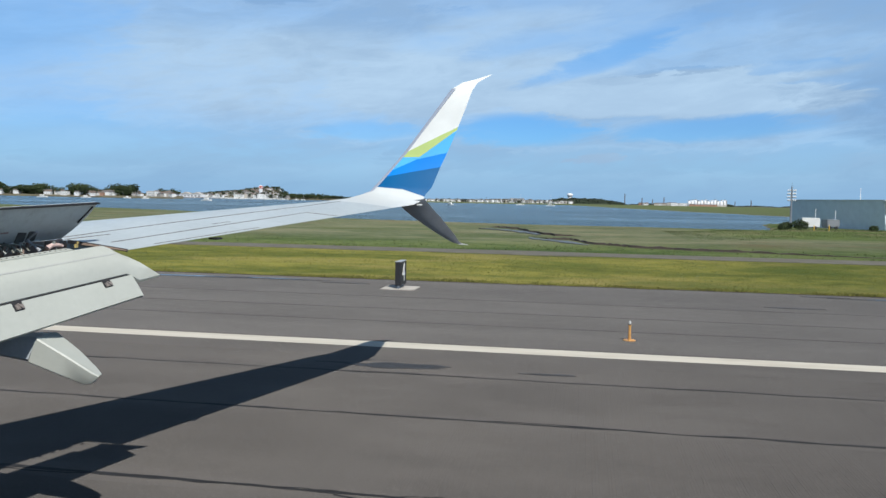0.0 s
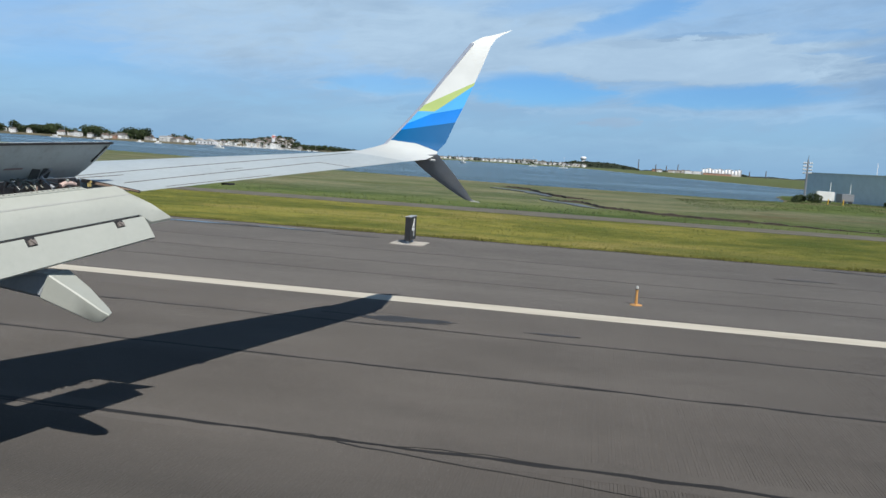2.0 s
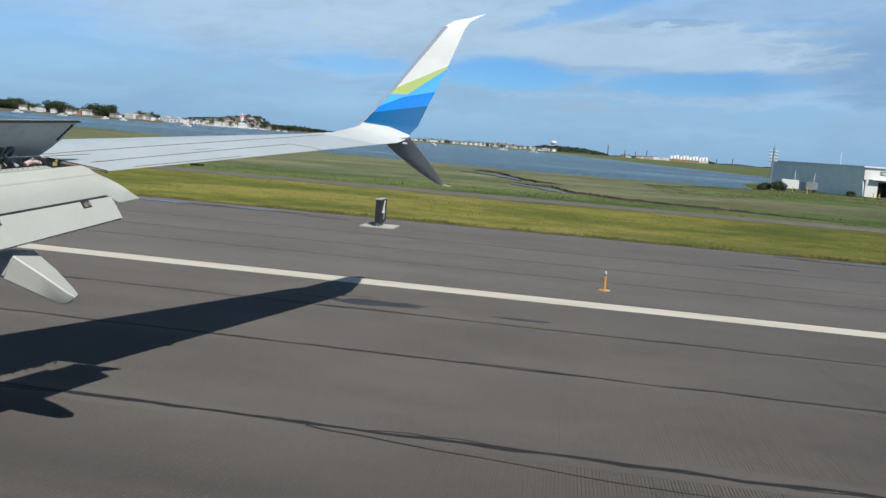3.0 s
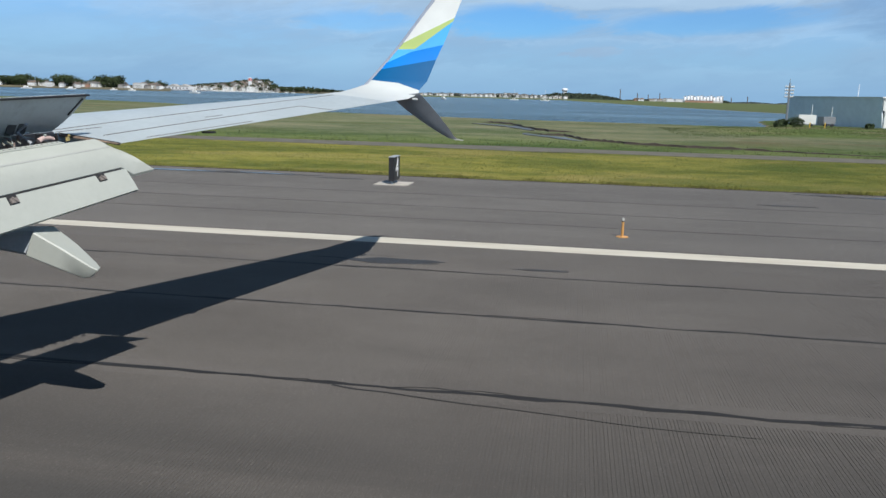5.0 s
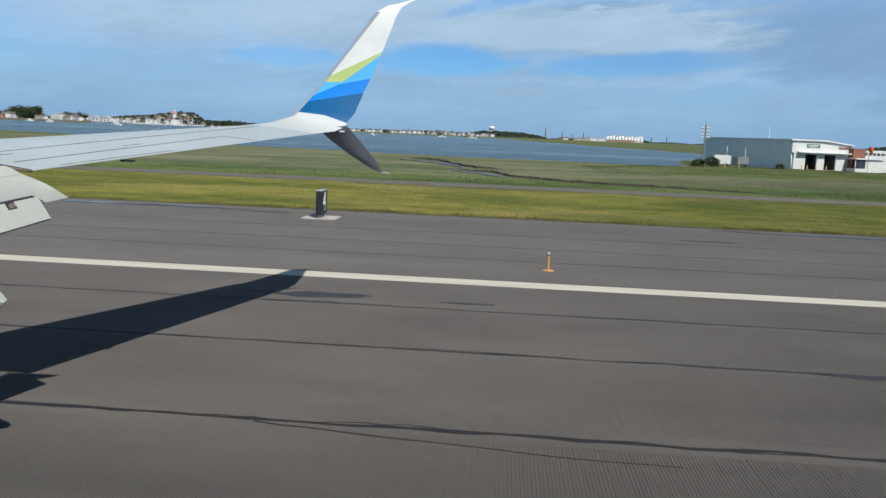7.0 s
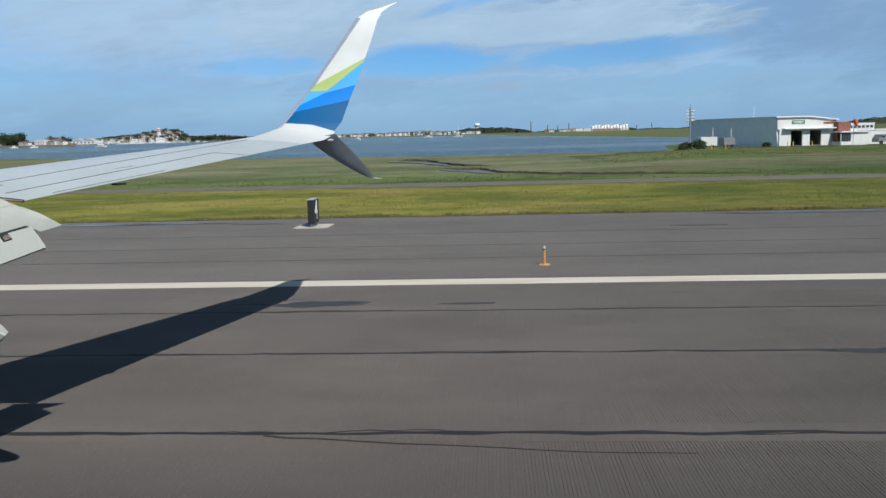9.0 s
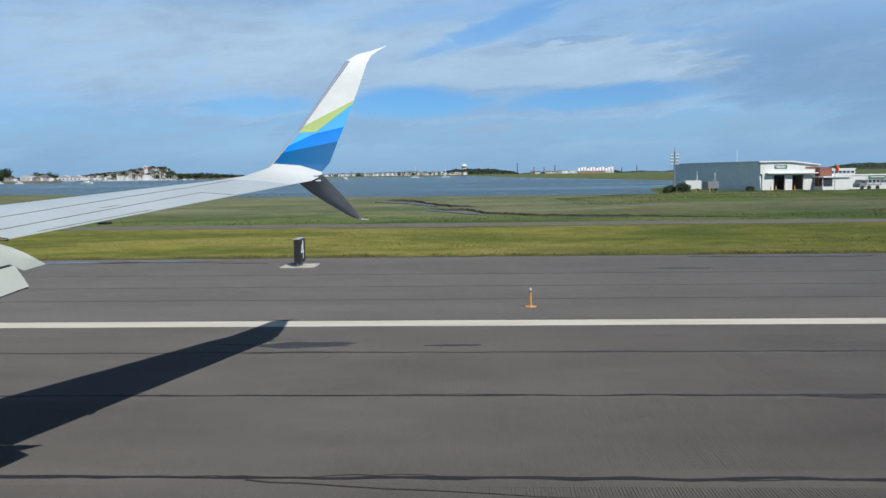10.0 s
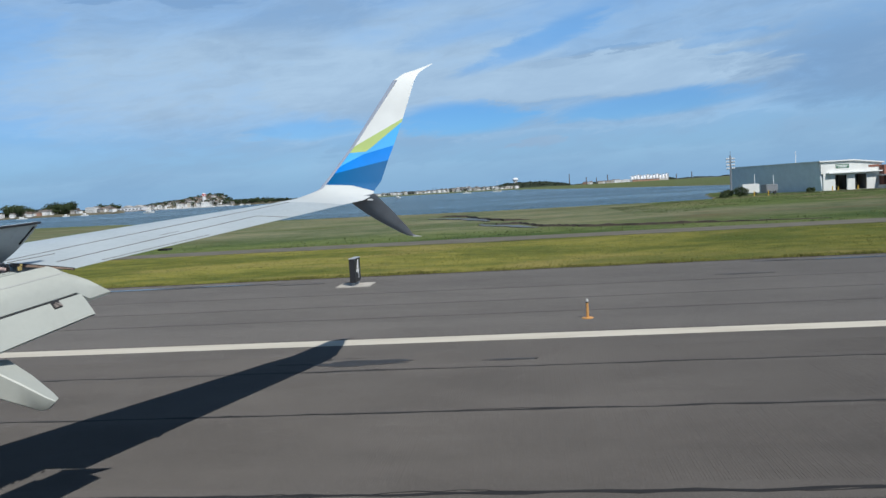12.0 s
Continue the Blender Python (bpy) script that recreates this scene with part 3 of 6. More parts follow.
def tip_loops(pairs, t0, t1):
    loops = []
    for i, (a, b) in enumerate(pairs):
        p, q = pairs[max(i - 1, 0)], pairs[min(i + 1, len(pairs) - 1)]
        run = (Vector(q[0]) + Vector(q[1])) - (Vector(p[0]) + Vector(p[1]))
        ch = Vector(b) - Vector(a)
        n = ch.cross(run)
        if n.length < 1e-6:
            n = SPAN_N
        if i == 0:
            n = SPAN_N.copy()
        loops.append(foil(a, b, n, t0 + (t1 - t0) * i / (len(pairs) - 1)))
    return loops


winglet = part("winglet", loft(tip_loops(TIP, 0.085, 0.06)), M_WINGLET, aircraft, "white upswept winglet with green and blue stripes", 0.7)


def edge_strip(pairs, width, grow):
    """Bare metal nose along the winglet's front edge."""
    loops = []
    for i, (a, b) in enumerate(pairs):
        a, b = Vector(a), Vector(b)
        ch = (b - a).normalized()
        p, q = pairs[max(i - 1, 0)], pairs[min(i + 1, len(pairs) - 1)]
        n = ch.cross(Vector(q[0]) - Vector(p[0])).normalized()
        h = grow
        loops.append([a + ch * width + n * h, a + ch * width * 0.45 + n * h * 0.85, a - ch * 0.012, a + ch * width * 0.45 - n * h * 0.85, a + ch * width - n * h])
    return loft(loops)


part("leading_edge", edge_strip(TIP[2:11], 0.075, 0.036), M_NOSE, winglet, "bare metal leading edge strip", 0.7)

STRAKE = [((-3.62, 17.14, 3.715), (-3.05, 17.12, 3.80)), ((-3.50, 17.26, 3.60), (-2.97, 17.20, 3.70)), ((-3.34, 17.38, 3.45), (-2.86, 17.31, 3.56)), ((-3.12, 17.50, 3.28), (-2.74, 17.42, 3.41)),
          ((-2.90, 17.60, 3.13), (-2.62, 17.53, 3.24)), ((-2.70, 17.69, 3.00), (-2.51, 17.63, 3.09)), ((-2.56, 17.74, 2.925), (-2.44, 17.72, 2.96)), ((-2.44, 17.76, 2.893), (-2.37, 17.755, 2.91)), ((-2.27, 17.77, 2.885), (-2.25, 17.77, 2.887))]
strake = part("lower_strake", loft([foil(a, b, Vector((0.15, -0.75, -0.65)), 0.09) for a, b in STRAKE]), M_SCIM, aircraft, "dark grey downswept strake under the winglet", 0.7)
part("strake_tip", loft([foil((a[0] - .004, a[1] - .006, a[2] - .004), (b[0] + .006, b[1] - .006, b[2]), Vector((0.15, -0.75, -0.65)), 0.16) for a, b in STRAKE[7:]]), M_WHITE, strake, "pale strake tip", 0.7)
part("tail_light", boxed((-3.18, 17.03, 3.66), (-3.07, 17.09, 3.70), 0.012), M_WHITE, aircraft, "white navigation light housing")


# panel gaps and hinge lines on the top skin
def skin_line(name, marks, width, mat, lift=0.004, n=16):
    ys = np.linspace(marks[0][0], marks[-1][0], n)
    ss = np.interp(ys, [m[0] for m in marks], [m[1] for m in marks])
    grid = []
    for y, s in zip(ys, ss):
        c = (te_at(y) - le_at(y)).length
        grid.append([on_wing(y, s - width / c / 2, lift), on_wing(y, s + width / c / 2, lift)])
    part(name, plate(grid, 0.006), mat, aircraft)


skin_line("spar_seam", [(9.6, 0.67), (11.1, 0.61), (12.15, 0.57), (13.6, 0.51), (15.05, 0.44), (16.15, 0.34)], 0.012, M_GAP, n=30)
skin_line("spar_seam", [(10.3, 0.685), (10.9, 0.685)], 0.012, M_GAP, n=5)
skin_line("access_panel_edge", [(12.4, 0.735), (12.75, 0.73)], 0.004, M_GAP, n=4)
skin_line("aileron_hinge", [(10.5, 0.845), (11.5, 0.82), (12.85, 0.785), (14.4, 0.735)], 0.012, M_GAP, n=24)
skin_line("tab_seam", [(10.75, 0.975), (12.65, 0.968)], 0.008, M_GAP, n=12)
part("aileron_end_seam", plate([[on_wing(14.38 + 0.10 * k / 8, 0.735 + 0.25 * k / 8, 0.004), on_wing(14.40 + 0.10 * k / 8, 0.735 + 0.25 * k / 8, 0.004)] for k in range(9)], 0.006), M_GAP, aircraft)
part("static_pad", boxed((-4.93, 11.67, 3.188), (-4.80, 11.84, 3.212), 0.006), M_SEAL_SHADE, aircraft)
part("rib_seal", plate([[on_wing(10.284, s, 0.003), on_wing(10.302, s, 0.003)] for s in np.linspace(0.70, 0.995, 8)], 0.03), M_SEAL_SHADE, aircraft, "black rubber end seal")
M_RIB = paint("dark_brown_rib", (0.30, 0.22, 0.17), 0.9, 0.2, 5.0)
part("wing_end_rib", plate([[on_wing(10.285, s, -0.004), on_wing(10.285, s, -0.004) + Vector((0, 0, -0.085 * (1.06 - s) - 0.004))] for s in np.linspace(0.69, 0.995, 8)], 0.012, (0, -1, 0)), M_RIB, aircraft)


# ---- flaps, spoilers and the bay between them ----
def along(p, slope, y):
    """Runs inboard from p, by the slope of x and z per metre of span."""
    return Vector((p[0] + slope[0] * (y - p[1]), y, p[2] + slope[1] * (y - p[1])))


F0, FS = (-5.54, 10.25, 3.166), (0.31, 0.092)
S0, SS = (-5.218, 10.25, 2.849), (0.31, 0.126)
A0, AS = (-5.08, 10.20, 2.585), (0.31, 0.167)
H0, HS = (-6.06, 10.25, 3.235), (0.31, 0.068)
T0, TS = (-5.612, 10.15, 3.656), (0.31, 0.056)
SPAN = [10.2, 9.8, 9.3, 8.8, 8.2, 7.5, 6.6, 5.6, 4.6]


def flap_grid():
    rows = []
    for k in range(6):
        s = k / 5
        row = []
        for y in SPAN:
            f, b = along(F0, FS, y), along(S0, SS, y)
            p = f.lerp(b, s) + Vector((0.055, 0, 0.050)) * (4 * s * (1 - s))
            row.append(p)
        # the rounded outboard end
        e0, e1, e2 = Vector((-5.62, 10.22, 3.150)), Vector((-5.22, 10.36, 2.995)), Vector((-4.985, 10.50, 2.81))
        tip = e0.lerp(e1, s * 2) if s < 0.5 else e1.lerp(e2, s * 2 - 1)
        if k == 5:
            tip = Vector((-4.985, 10.50, 2.81))
        side = tip.lerp(row[0], 0.55)
        if k == 5:
            side = Vector((-5.165, 10.35, 2.753))
        elif k == 4:
            side = tip.lerp(row[0], 0.5)
        rows.append([tip, side] + row)
    return rows


flap = part("fore_flap", plate(flap_grid(), 0.045, (-0.6, 0, -0.8)), M_FLAP, aircraft, "off-white fore flap, lowered", 0.5)
part("flap_seam", plate([[along(F0, FS, y).lerp(along(S0, SS, y), 0.40 + d) + Vector((0.055, 0, 0.050)) * 0.96 + Vector((0.002, 0, 0.003)) for d in (0.0, 0.035)] for y in SPAN], 0.003), paint("flap_joint_line", (0.40, 0.41, 0.39), 0.5), flap)
# Black strip laid in the flap slot to stand in for its shade.
part("slot_shade", plate([[along(S0, SS, y) + Vector((-0.01, 0, -0.004)), along(S0, SS, y) + Vector((0.016, 0, -0.034))] for y in SPAN], 0.02, (-0.6, 0, -0.8)), M_SEAL_SHADE, flap)
aft_rows = []
for k in range(5):
    s = k / 4
    aft_rows.append([along(S0, SS, y).lerp(along(A0, AS, y), s) + Vector((0.02, 0, -0.021 * (1 - s) + 0.009 * 4 * s * (1 - s))) for y in SPAN])
    aft_rows[-1].insert(0, aft_rows[-1][0] + Vector((0.012 * s, 0.06 - 0.02 * s, 0.0)))
aft_flap = part("aft_flap", plate(aft_rows, 0.035, (-0.7, 0, -0.7)), M_FLAP, aircraft, "off-white aft flap behind a dark slot", 0.5)
M_BRACKET = paint("grey_bracket_metal", (0.20, 0.175, 0.16), 0.5, 0.15, 8.0)
OUT = Vector((0.74, 0, 0.50))
for yb in (9.88, 8.82, 7.7):
    def spot(dy, s, lift):
        return along(S0, SS, yb + dy).lerp(along(A0, AS, yb + dy), s) + Vector((0.02, 0, -0.030 * (1 - s) + 0.009 * 4 * s * (1 - s))) + OUT * lift
    # No hollow here: a black plate on the skin paints the recess's shade.
    recess = part("recess_shade", plate([[spot(d, s, 0.010) for d in (-0.052, 0.0, 0.052)] for s in (-0.05, 0.14, 0.29)], 0.014, -OUT), M_SEAL_SHADE, aft_flap, "dark plate painting the shade of a bracket recess")
    part("flap_bracket", plate([[spot(d, s, 0.026) for d in (-0.034, 0.005, 0.042)] for s in (0.08, 0.18, 0.26)], 0.022, -OUT), M_BRACKET, recess, "grey metal flap bracket")
    part("bracket_pin", tube([spot(-0.015, 0.05, 0.03), spot(0.012, 0.23, 0.035)], 0.010, 6), M_BRACKET, recess)

# ragged metal lip with rivet holes along the front of the flap
part("flap_lip", plate([[along(F0, FS, y) + Vector((-0.075, 0, 0.022)), along(F0, FS, y) + Vector((0.012, 0, 0.010))] for y in SPAN[1:]], 0.012), M_FLAP, flap)
for k in range(34):
    p = along(F0, FS, 9.75 - k * 0.062) + Vector((-0.028, 0, 0.0165))
    part("rivet_hole", lathe([(0.011, 0), (0.011, 0.003)], 6, p), M_SEAL_SHADE, flap)


M_RECESS_SHADE = paint("recess_shade_grey", (0.115, 0.125, 0.125), 0.8, 0.2, 6.0)


def spoiler(y1, y0, T0=T0):
    """One raised panel between two span stations, seen from its under side; T0 is on its free edge."""
    g = []
    for k in range(5):
        s = k / 4
        g.append([along(H0, HS, y).lerp(along(T0, TS, y), s) + Vector((0.03 * 4 * s * (1 - s), 0, -0.01 * 4 * s * (1 - s))) for y in np.linspace(y1, y0, 5)])
    sp = part("spoiler", plate(g, 0.03, (-0.7, 0, 0.6)), M_SPOILER, aircraft, "grey raised spoiler panel", 0.5)
    part("spoiler_edge", plate([[along(T0, TS, y) + Vector((0.034, 0, -0.008)), along(T0, TS, y) + Vector((0.036, 0, 0.010))] for y in np.linspace(y1, y0, 5)], 0.04, (-1, 0, 0.2)), M_SEAL_SHADE, sp, "dark trailing edge of the spoiler")
    for yy in (y1 - 0.06, y0 + 0.06):
        a, b = along(H0, HS, yy).lerp(along(T0, TS, yy), 0.50), along(H0, HS, yy + 0.02).lerp(along(T0, TS, yy + 0.02), 0.93)
        part("edge_seal", tube([a + Vector((0.04, 0, -0.01)), b + Vector((0.012, 0, -0.005))], 0.011, 6), M_SEAL_SHADE, sp)
    mid = (y0 + y1) / 2 + 0.24
    lo, hi = along(H0, HS, mid).lerp(along(T0, TS, mid), 0.04), along(H0, HS, mid).lerp(along(T0, TS, mid), 0.36)
    # Two dark plates on the panel stand in for a shaded actuator recess.
    bm = bmesh.new()
    for dy in (-0.115, 0.015):
        q = [along(H0, HS, mid + dy - 0.34 * s).lerp(along(T0, TS, mid + dy - 0.34 * s), s) + Vector((0.022, 0, -0.008)) for s in (0.06, 0.36)]
        r = [along(H0, HS, mid + dy + 0.10 - 0.34 * s).lerp(along(T0, TS, mid + dy + 0.10 - 0.34 * s), s) + Vector((0.022, 0, -0.008)) for s in (0.06, 0.36)]
        v = [bm.verts.new(p) for p in (q[0], r[0], r[1] + Vector((0, 0.03, 0)), q[1] + Vector((0, 0.02, 0)))]
        bm.faces.new(v)
        vv = bmesh.ops.extrude_face_region(bm, geom=bm.faces[:][-1:])
        bmesh.ops.translate(bm, verts=[e for e in vv["geom"] if isinstance(e, bmesh.types.BMVert)], vec=(0.006, 0, -0.003))
    part("actuator_shade", bm, M_RECESS_SHADE, sp, "dark plates painting the shade of the actuator recess")
    act = tube([lo + Vector((0.22, 0, -0.10)), lo + Vector((0.05, 0, 0.02)), hi + Vector((0.02, 0, -0.02))], 0.024, 8)
    part("actuator", act, M_METAL, sp, "metal spoiler actuator")
    bar = tube([along(H0, HS, mid - 0.17) + Vector((0.045, 0, 0.015)), along(H0, HS, mid + 0.17) + Vector((0.045, 0, 0.015))], 0.010, 6)
    part("hinge_bar", bar, M_WHITE, sp)
    red = plate([[along(H0, HS, mid - 0.55 + d).lerp(along(T0, TS, mid - 0.55 + d), s) + Vector((0.034, 0, -0.012)) for d in (0.0, 0.20)] for s in (0.36, 0.40)], 0.003, (-0.7, 0, 0.6))
    part("stencil_bar", red, paint("faded_red_stencil", (0.36, 0.28, 0.28), 0.6), sp)


spoiler(10.18, 8.72)
LOWER = (T0[0] + 0.015, T0[1], T0[2] - 0.055)
spoiler(8.695, 7.2, LOWER)
spoiler(7.175, 5.7, LOWER)

part("bay_wall", plate([[along(H0, HS, y) + Vector((0.0, 0, -0.005)), along(H0, HS, y) + Vector((0.05, 0, -0.09)), along(H0, HS, y) + Vector((0.10, 0, -0.20))] for y in SPAN], 0.02, (-1, 0, 0)), M_BAY, aircraft, "brown primed spoiler bay")
rnd = random.Random(5)
for k in range(46):
    y = 10.08 - k * 0.075 + rnd.uniform(-0.03, 0.03)
    c = along(H0, HS, y).lerp(along(F0, FS, y), rnd.uniform(0.06, 0.36)) + Vector((0, 0, -0.05 + rnd.uniform(-0.02, 0.03)))
    kind = (k * 7) % 5
    if kind == 0:
        bm = lathe([(0.010, -0.035), (0.020, -0.022), (0.022, 0.010), (0.012, 0.020), (0.012, 0.045)], 10, c)
        part("bay_fitting", bm, M_ORANGE, aircraft, "orange brown metal fitting")
    elif kind in (1, 3):
        bm = tube([c + Vector((-0.10, -0.05, -0.02)), c + Vector((-0.02, rnd.uniform(-0.04, 0.04), 0.045)), c + Vector((0.06, 0.03, 0.02)), c + Vector((0.10, 0.06, -0.04))], 0.006, 6)
        part("hydraulic_pipe", bm, M_FLAP, aircraft, "thin pale hydraulic pipe")
    elif kind == 2:
        bm = tube([c + Vector((0, -0.07, 0.0)), c + Vector((0.02, 0.0, 0.035)), c + Vector((0.0, 0.08, 0.0))], 0.014, 6)
        part("hydraulic_pipe", bm, M_BRACKET, aircraft, "grey metal hydraulic pipe")
    else:
        bm = boxed(c - Vector((0.03, 0.010, 0.06)), c + Vector((0.07, 0.010, 0.04)), 0.004)
        part("bay_rib", bm, M_BAY, aircraft)


M_PINK = paint("pale_pink_valve_paint", (0.56, 0.42, 0.38), 0.6, 0.15, 8.0)
M_HOSE = paint("grey_green_hose", (0.20, 0.205, 0.165), 0.6, 0.2, 10.0)
M_BRASS = paint("yellow_chromate_bracket", (0.46, 0.36, 0.14), 0.6, 0.15, 8.0)


def in_bay(y, s, lift):
    return along(H0, HS, y).lerp(along(F0, FS, y), s) + Vector((0, 0, lift))


for y in (9.88, 8.40):
    valve = part("valve_body", tube([in_bay(y - 0.09, 0.42, -0.03), in_bay(y - 0.03, 0.42, -0.005), in_bay(y + 0.05, 0.42, -0.01), in_bay(y + 0.10, 0.42, -0.03)], 0.032, 10, taper=0.7), M_PINK, aircraft, "pale pink valve body")
    part("valve_cap", tube([in_bay(y - 0.02, 0.42, 0.0), in_bay(y - 0.02, 0.46, 0.045)], 0.016, 8), M_FLAP, valve)
for y in (10.12, 8.62):
    clip = part("chromate_bracket", boxed(in_bay(y, 0.5, -0.06) - Vector((0.010, 0.03, 0)), in_bay(y, 0.5, -0.012) + Vector((0.010, 0.03, 0)), 0.004), M_BRASS, aircraft, "yellow chromate bracket")
    part("bracket_ear", boxed(in_bay(y + 0.02, 0.5, -0.012) - Vector((0.010, 0.012, 0)), in_bay(y + 0.02, 0.5, 0.015) + Vector((0.010, 0.012, 0)), 0.003), M_BRASS, clip)
for y0 in (9.30, 7.90):
    for k in range(7):
        y = y0 + 0.045 * k
        part("hydraulic_hose", tube([in_bay(y, 0.05, -0.06), in_bay(y + 0.02 * (k % 3 - 1), 0.14, 0.03 + 0.015 * (k % 2)), in_bay(y + 0.03 * ((k * 2) % 3 - 1), 0.34, 0.035), in_bay(y + 0.04 * (k % 2), 0.44, -0.03)], 0.009, 6), M_HOSE if k % 4 else M_FLAP, aircraft, "thin grey green hydraulic hose")


M_FAIR = paint("grey_fairing_paint", (0.42, 0.455, 0.49), 0.8, 0.08, 2.0)


# flap track fairing: dark body under the wing and a pale drooped tail
def quad_loop(near_y, far_y, x, zt, zb, skew=0.0, pinch=0.03):
    return [(x + skew, near_y + pinch, zt), (x, near_y, zt - pinch), (x - 0.08, near_y, zb + pinch), (x - 0.08, near_y + pinch, zb), (x - 0.10, far_y - pinch, zb), (x - 0.10, far_y, zb + pinch), (x - 0.04, far_y, zt - pinch), (x - 0.03, far_y - pinch, zt)]


def drop(loop):
    """Sets the fairing a little further out and lower under the flap."""
    return [(0.02 + 1.05 * (a - 0.02), 1.42 + 1.05 * (b - 1.42), 3.755 + 1.05 * (c - 3.755)) for a, b, c in loop]


def fairing(y, dz):
    fair = part("track_fairing", loft([drop(quad_loop(y - 0.10, y + 0.10, -7.3, 2.70 + dz, 2.60 + dz)), drop(quad_loop(y - 0.17, y + 0.17, -6.6, 2.50 + dz, 2.33 + dz)), drop(quad_loop(y - 0.19, y + 0.19, -5.9, 2.32 + dz, 2.16 + dz)), drop(quad_loop(y - 0.19, y + 0.19, -5.55, 2.32 + dz, 2.118 + dz)), drop(quad_loop(y - 0.19, y + 0.19, -5.275, 2.335 + dz, 2.085 + dz))]), M_FAIR, aircraft, "grey flap track fairing body", 0.6)
    part("fairing_tail", loft([drop(quad_loop(y - 0.195, y + 0.195, -5.27, 2.335 + dz, 2.078 + dz, 0, 0.014)), drop(quad_loop(y - 0.15, y + 0.15, -4.98, 2.165 + dz, 1.965 + dz, 0, 0.014)), drop(quad_loop(y - 0.09, y + 0.09, -4.74, 2.0 + dz, 1.865 + dz, 0, 0.012)), drop(quad_loop(y - 0.055, y + 0.055, -4.675, 1.955 + dz, 1.872 + dz, 0, 0.010))]), M_FLAP, fair, "off-white drooped fairing tail", 0.6)


fairing(8.80, 0.0)
fairing(5.6, -0.28)


# ---- fuselage and cabin window round the camera ----
def rounded(x0, x1, z0, z1, r, n=7):
    pts = []
    for cx, cz, a0 in ((x1 - r, z1 - r, 0), (x0 + r, z1 - r, 90), (x0 + r, z0 + r, 180), (x1 - r, z0 + r, 270)):
        pts += [(cx + r * math.cos(radians(a0 + 90 * k / (n - 1))), cz + r * math.sin(radians(a0 + 90 * k / (n - 1)))) for k in range(n)]
    return pts


WIN = (-0.1955, 0.20, 3.50, 3.97)
loops = []
for off, y in ((0.16, 1.78), (0.02, 1.672), (0.0, 1.664), (0.0, 1.652), (0.001, 1.640), (0.003, 1.632), (0.007, 1.627), (0.012, 1.625)):
    loops.append([(x - 0.10 * (z - 3.66), y, z) for x, z in rounded(WIN[0] - off, WIN[1] + off, WIN[2] - off, WIN[3] + off, 0.115 + off * 0.8)])
part("window_frame", loft(loops, cap=False), M_FRAME, aircraft, "black rounded cabin window surround", 4)
ring = [(x - 0.10 * (z - 3.66), z) for x, z in rounded(WIN[0] - 0.012, WIN[1] + 0.012, WIN[2] - 0.012, WIN[3] + 0.012, 0.1246)]
outer_ring = []
for x, z in ring:
    d = Vector((x, z - 3.735)).normalized()
    k = min(2.0 / max(abs(d.x), 1e-3), 0.95 / max(abs(d.y), 1e-3))
    outer_ring.append((d.x * k, 3.735 + d.y * k))
part("cabin_sidewall", loft([[(x, 1.625, z) for x, z in ring], [(x + (x * 0.25), 1.60, z + (z - 3.735) * 0.25) for x, z in ring], [(x, 1.58, z) for x, z in outer_ring]], cap=False), M_CABIN, aircraft, "grey blue cabin side wall panel", 4)


def hull():
    """The fuselage skin, open where the window sits and along the unseen far side."""
    bm = bmesh.new()
    xs = [-9, -5, -2.0, -0.5, 0.5, 2.0, 5, 9]
    angs = [-180 + 12 * k for k in range(31)]
    cz = 3.25
    g = [[bm.verts.new((x, 1.90 * math.cos(radians(a)), cz + 2.0 * math.sin(radians(a)))) for a in angs[:-1]] for x in xs]
    n = len(angs) - 1
    for i in range(len(xs) - 1):
        for j in range(n):
            mid = angs[j] + 6
            if xs[i] == -0.5 and -5 < mid < 35:
                continue
            # Added opening, out of sight, that lets daylight in to brighten the side wall.
            if (mid > 160 or mid < -178) and i in (2, 3, 4):
                continue
            bm.faces.new((g[i][j], g[i][(j + 1) % n], g[i + 1][(j + 1) % n], g[i + 1][j]))
    bm.faces.new(g[0])
    bm.faces.new(g[-1])
    return bm


part("fuselage", hull(), M_WHITE, aircraft, "white fuselage skin round the cabin", 0.6)


# ---- marks on the runway ----
for i, (y, w_, x0, x1) in enumerate(((11.3, 0.095, -120, 160), (15.1, 0.080, -140, 170), (18.5, 0.065, -150, 180), (25.9, 0.024, -150, 160), (28.8, 0.024, -150, 150), (32.2, 0.020, -150, 150))):
    stripe("crack_sealant", wavy(x0, x1, y, 0.075 if y < 20 else 0.04, 10 + i, 0.35), w_, M_TAR, 0.003 if y < EDGE else 0.0, "black tar sealed crack in the asphalt", 0.45, i)
for i, (x, y, rx, ry) in enumerate(((-4.0, 19.3, 1.15, 0.28), (-0.6, 19.2, 0.5, 0.10), (-32, 36.6, 2.4, 0.30), (-27, 36.9, 1.2, 0.25), (8, 33.5, 1.1, 0.12), (14.0, 37.5, 2.8, 0.30), (10.2, 37.9, 1.0, 0.14), (6.4, 15.0, 1.0, 0.10))):
    tagged(link("damp_patch", patch(x, y, rx, ry, -0.02, 0.006, 20 + i), M_DAMP), "dark damp patch on the asphalt", "stain", kind="structure")
tagged(link("trim_2", ribbon(wavy(-6.0, -3.2, 19.35, 0.02, 5, 0.3), [0.035] * len(wavy(-6.0, -3.2, 19.35, 0.02, 5, 0.3)), -0.02, 0.004), M_TAR), "short thin crack in the asphalt", "marking", kind="structure")
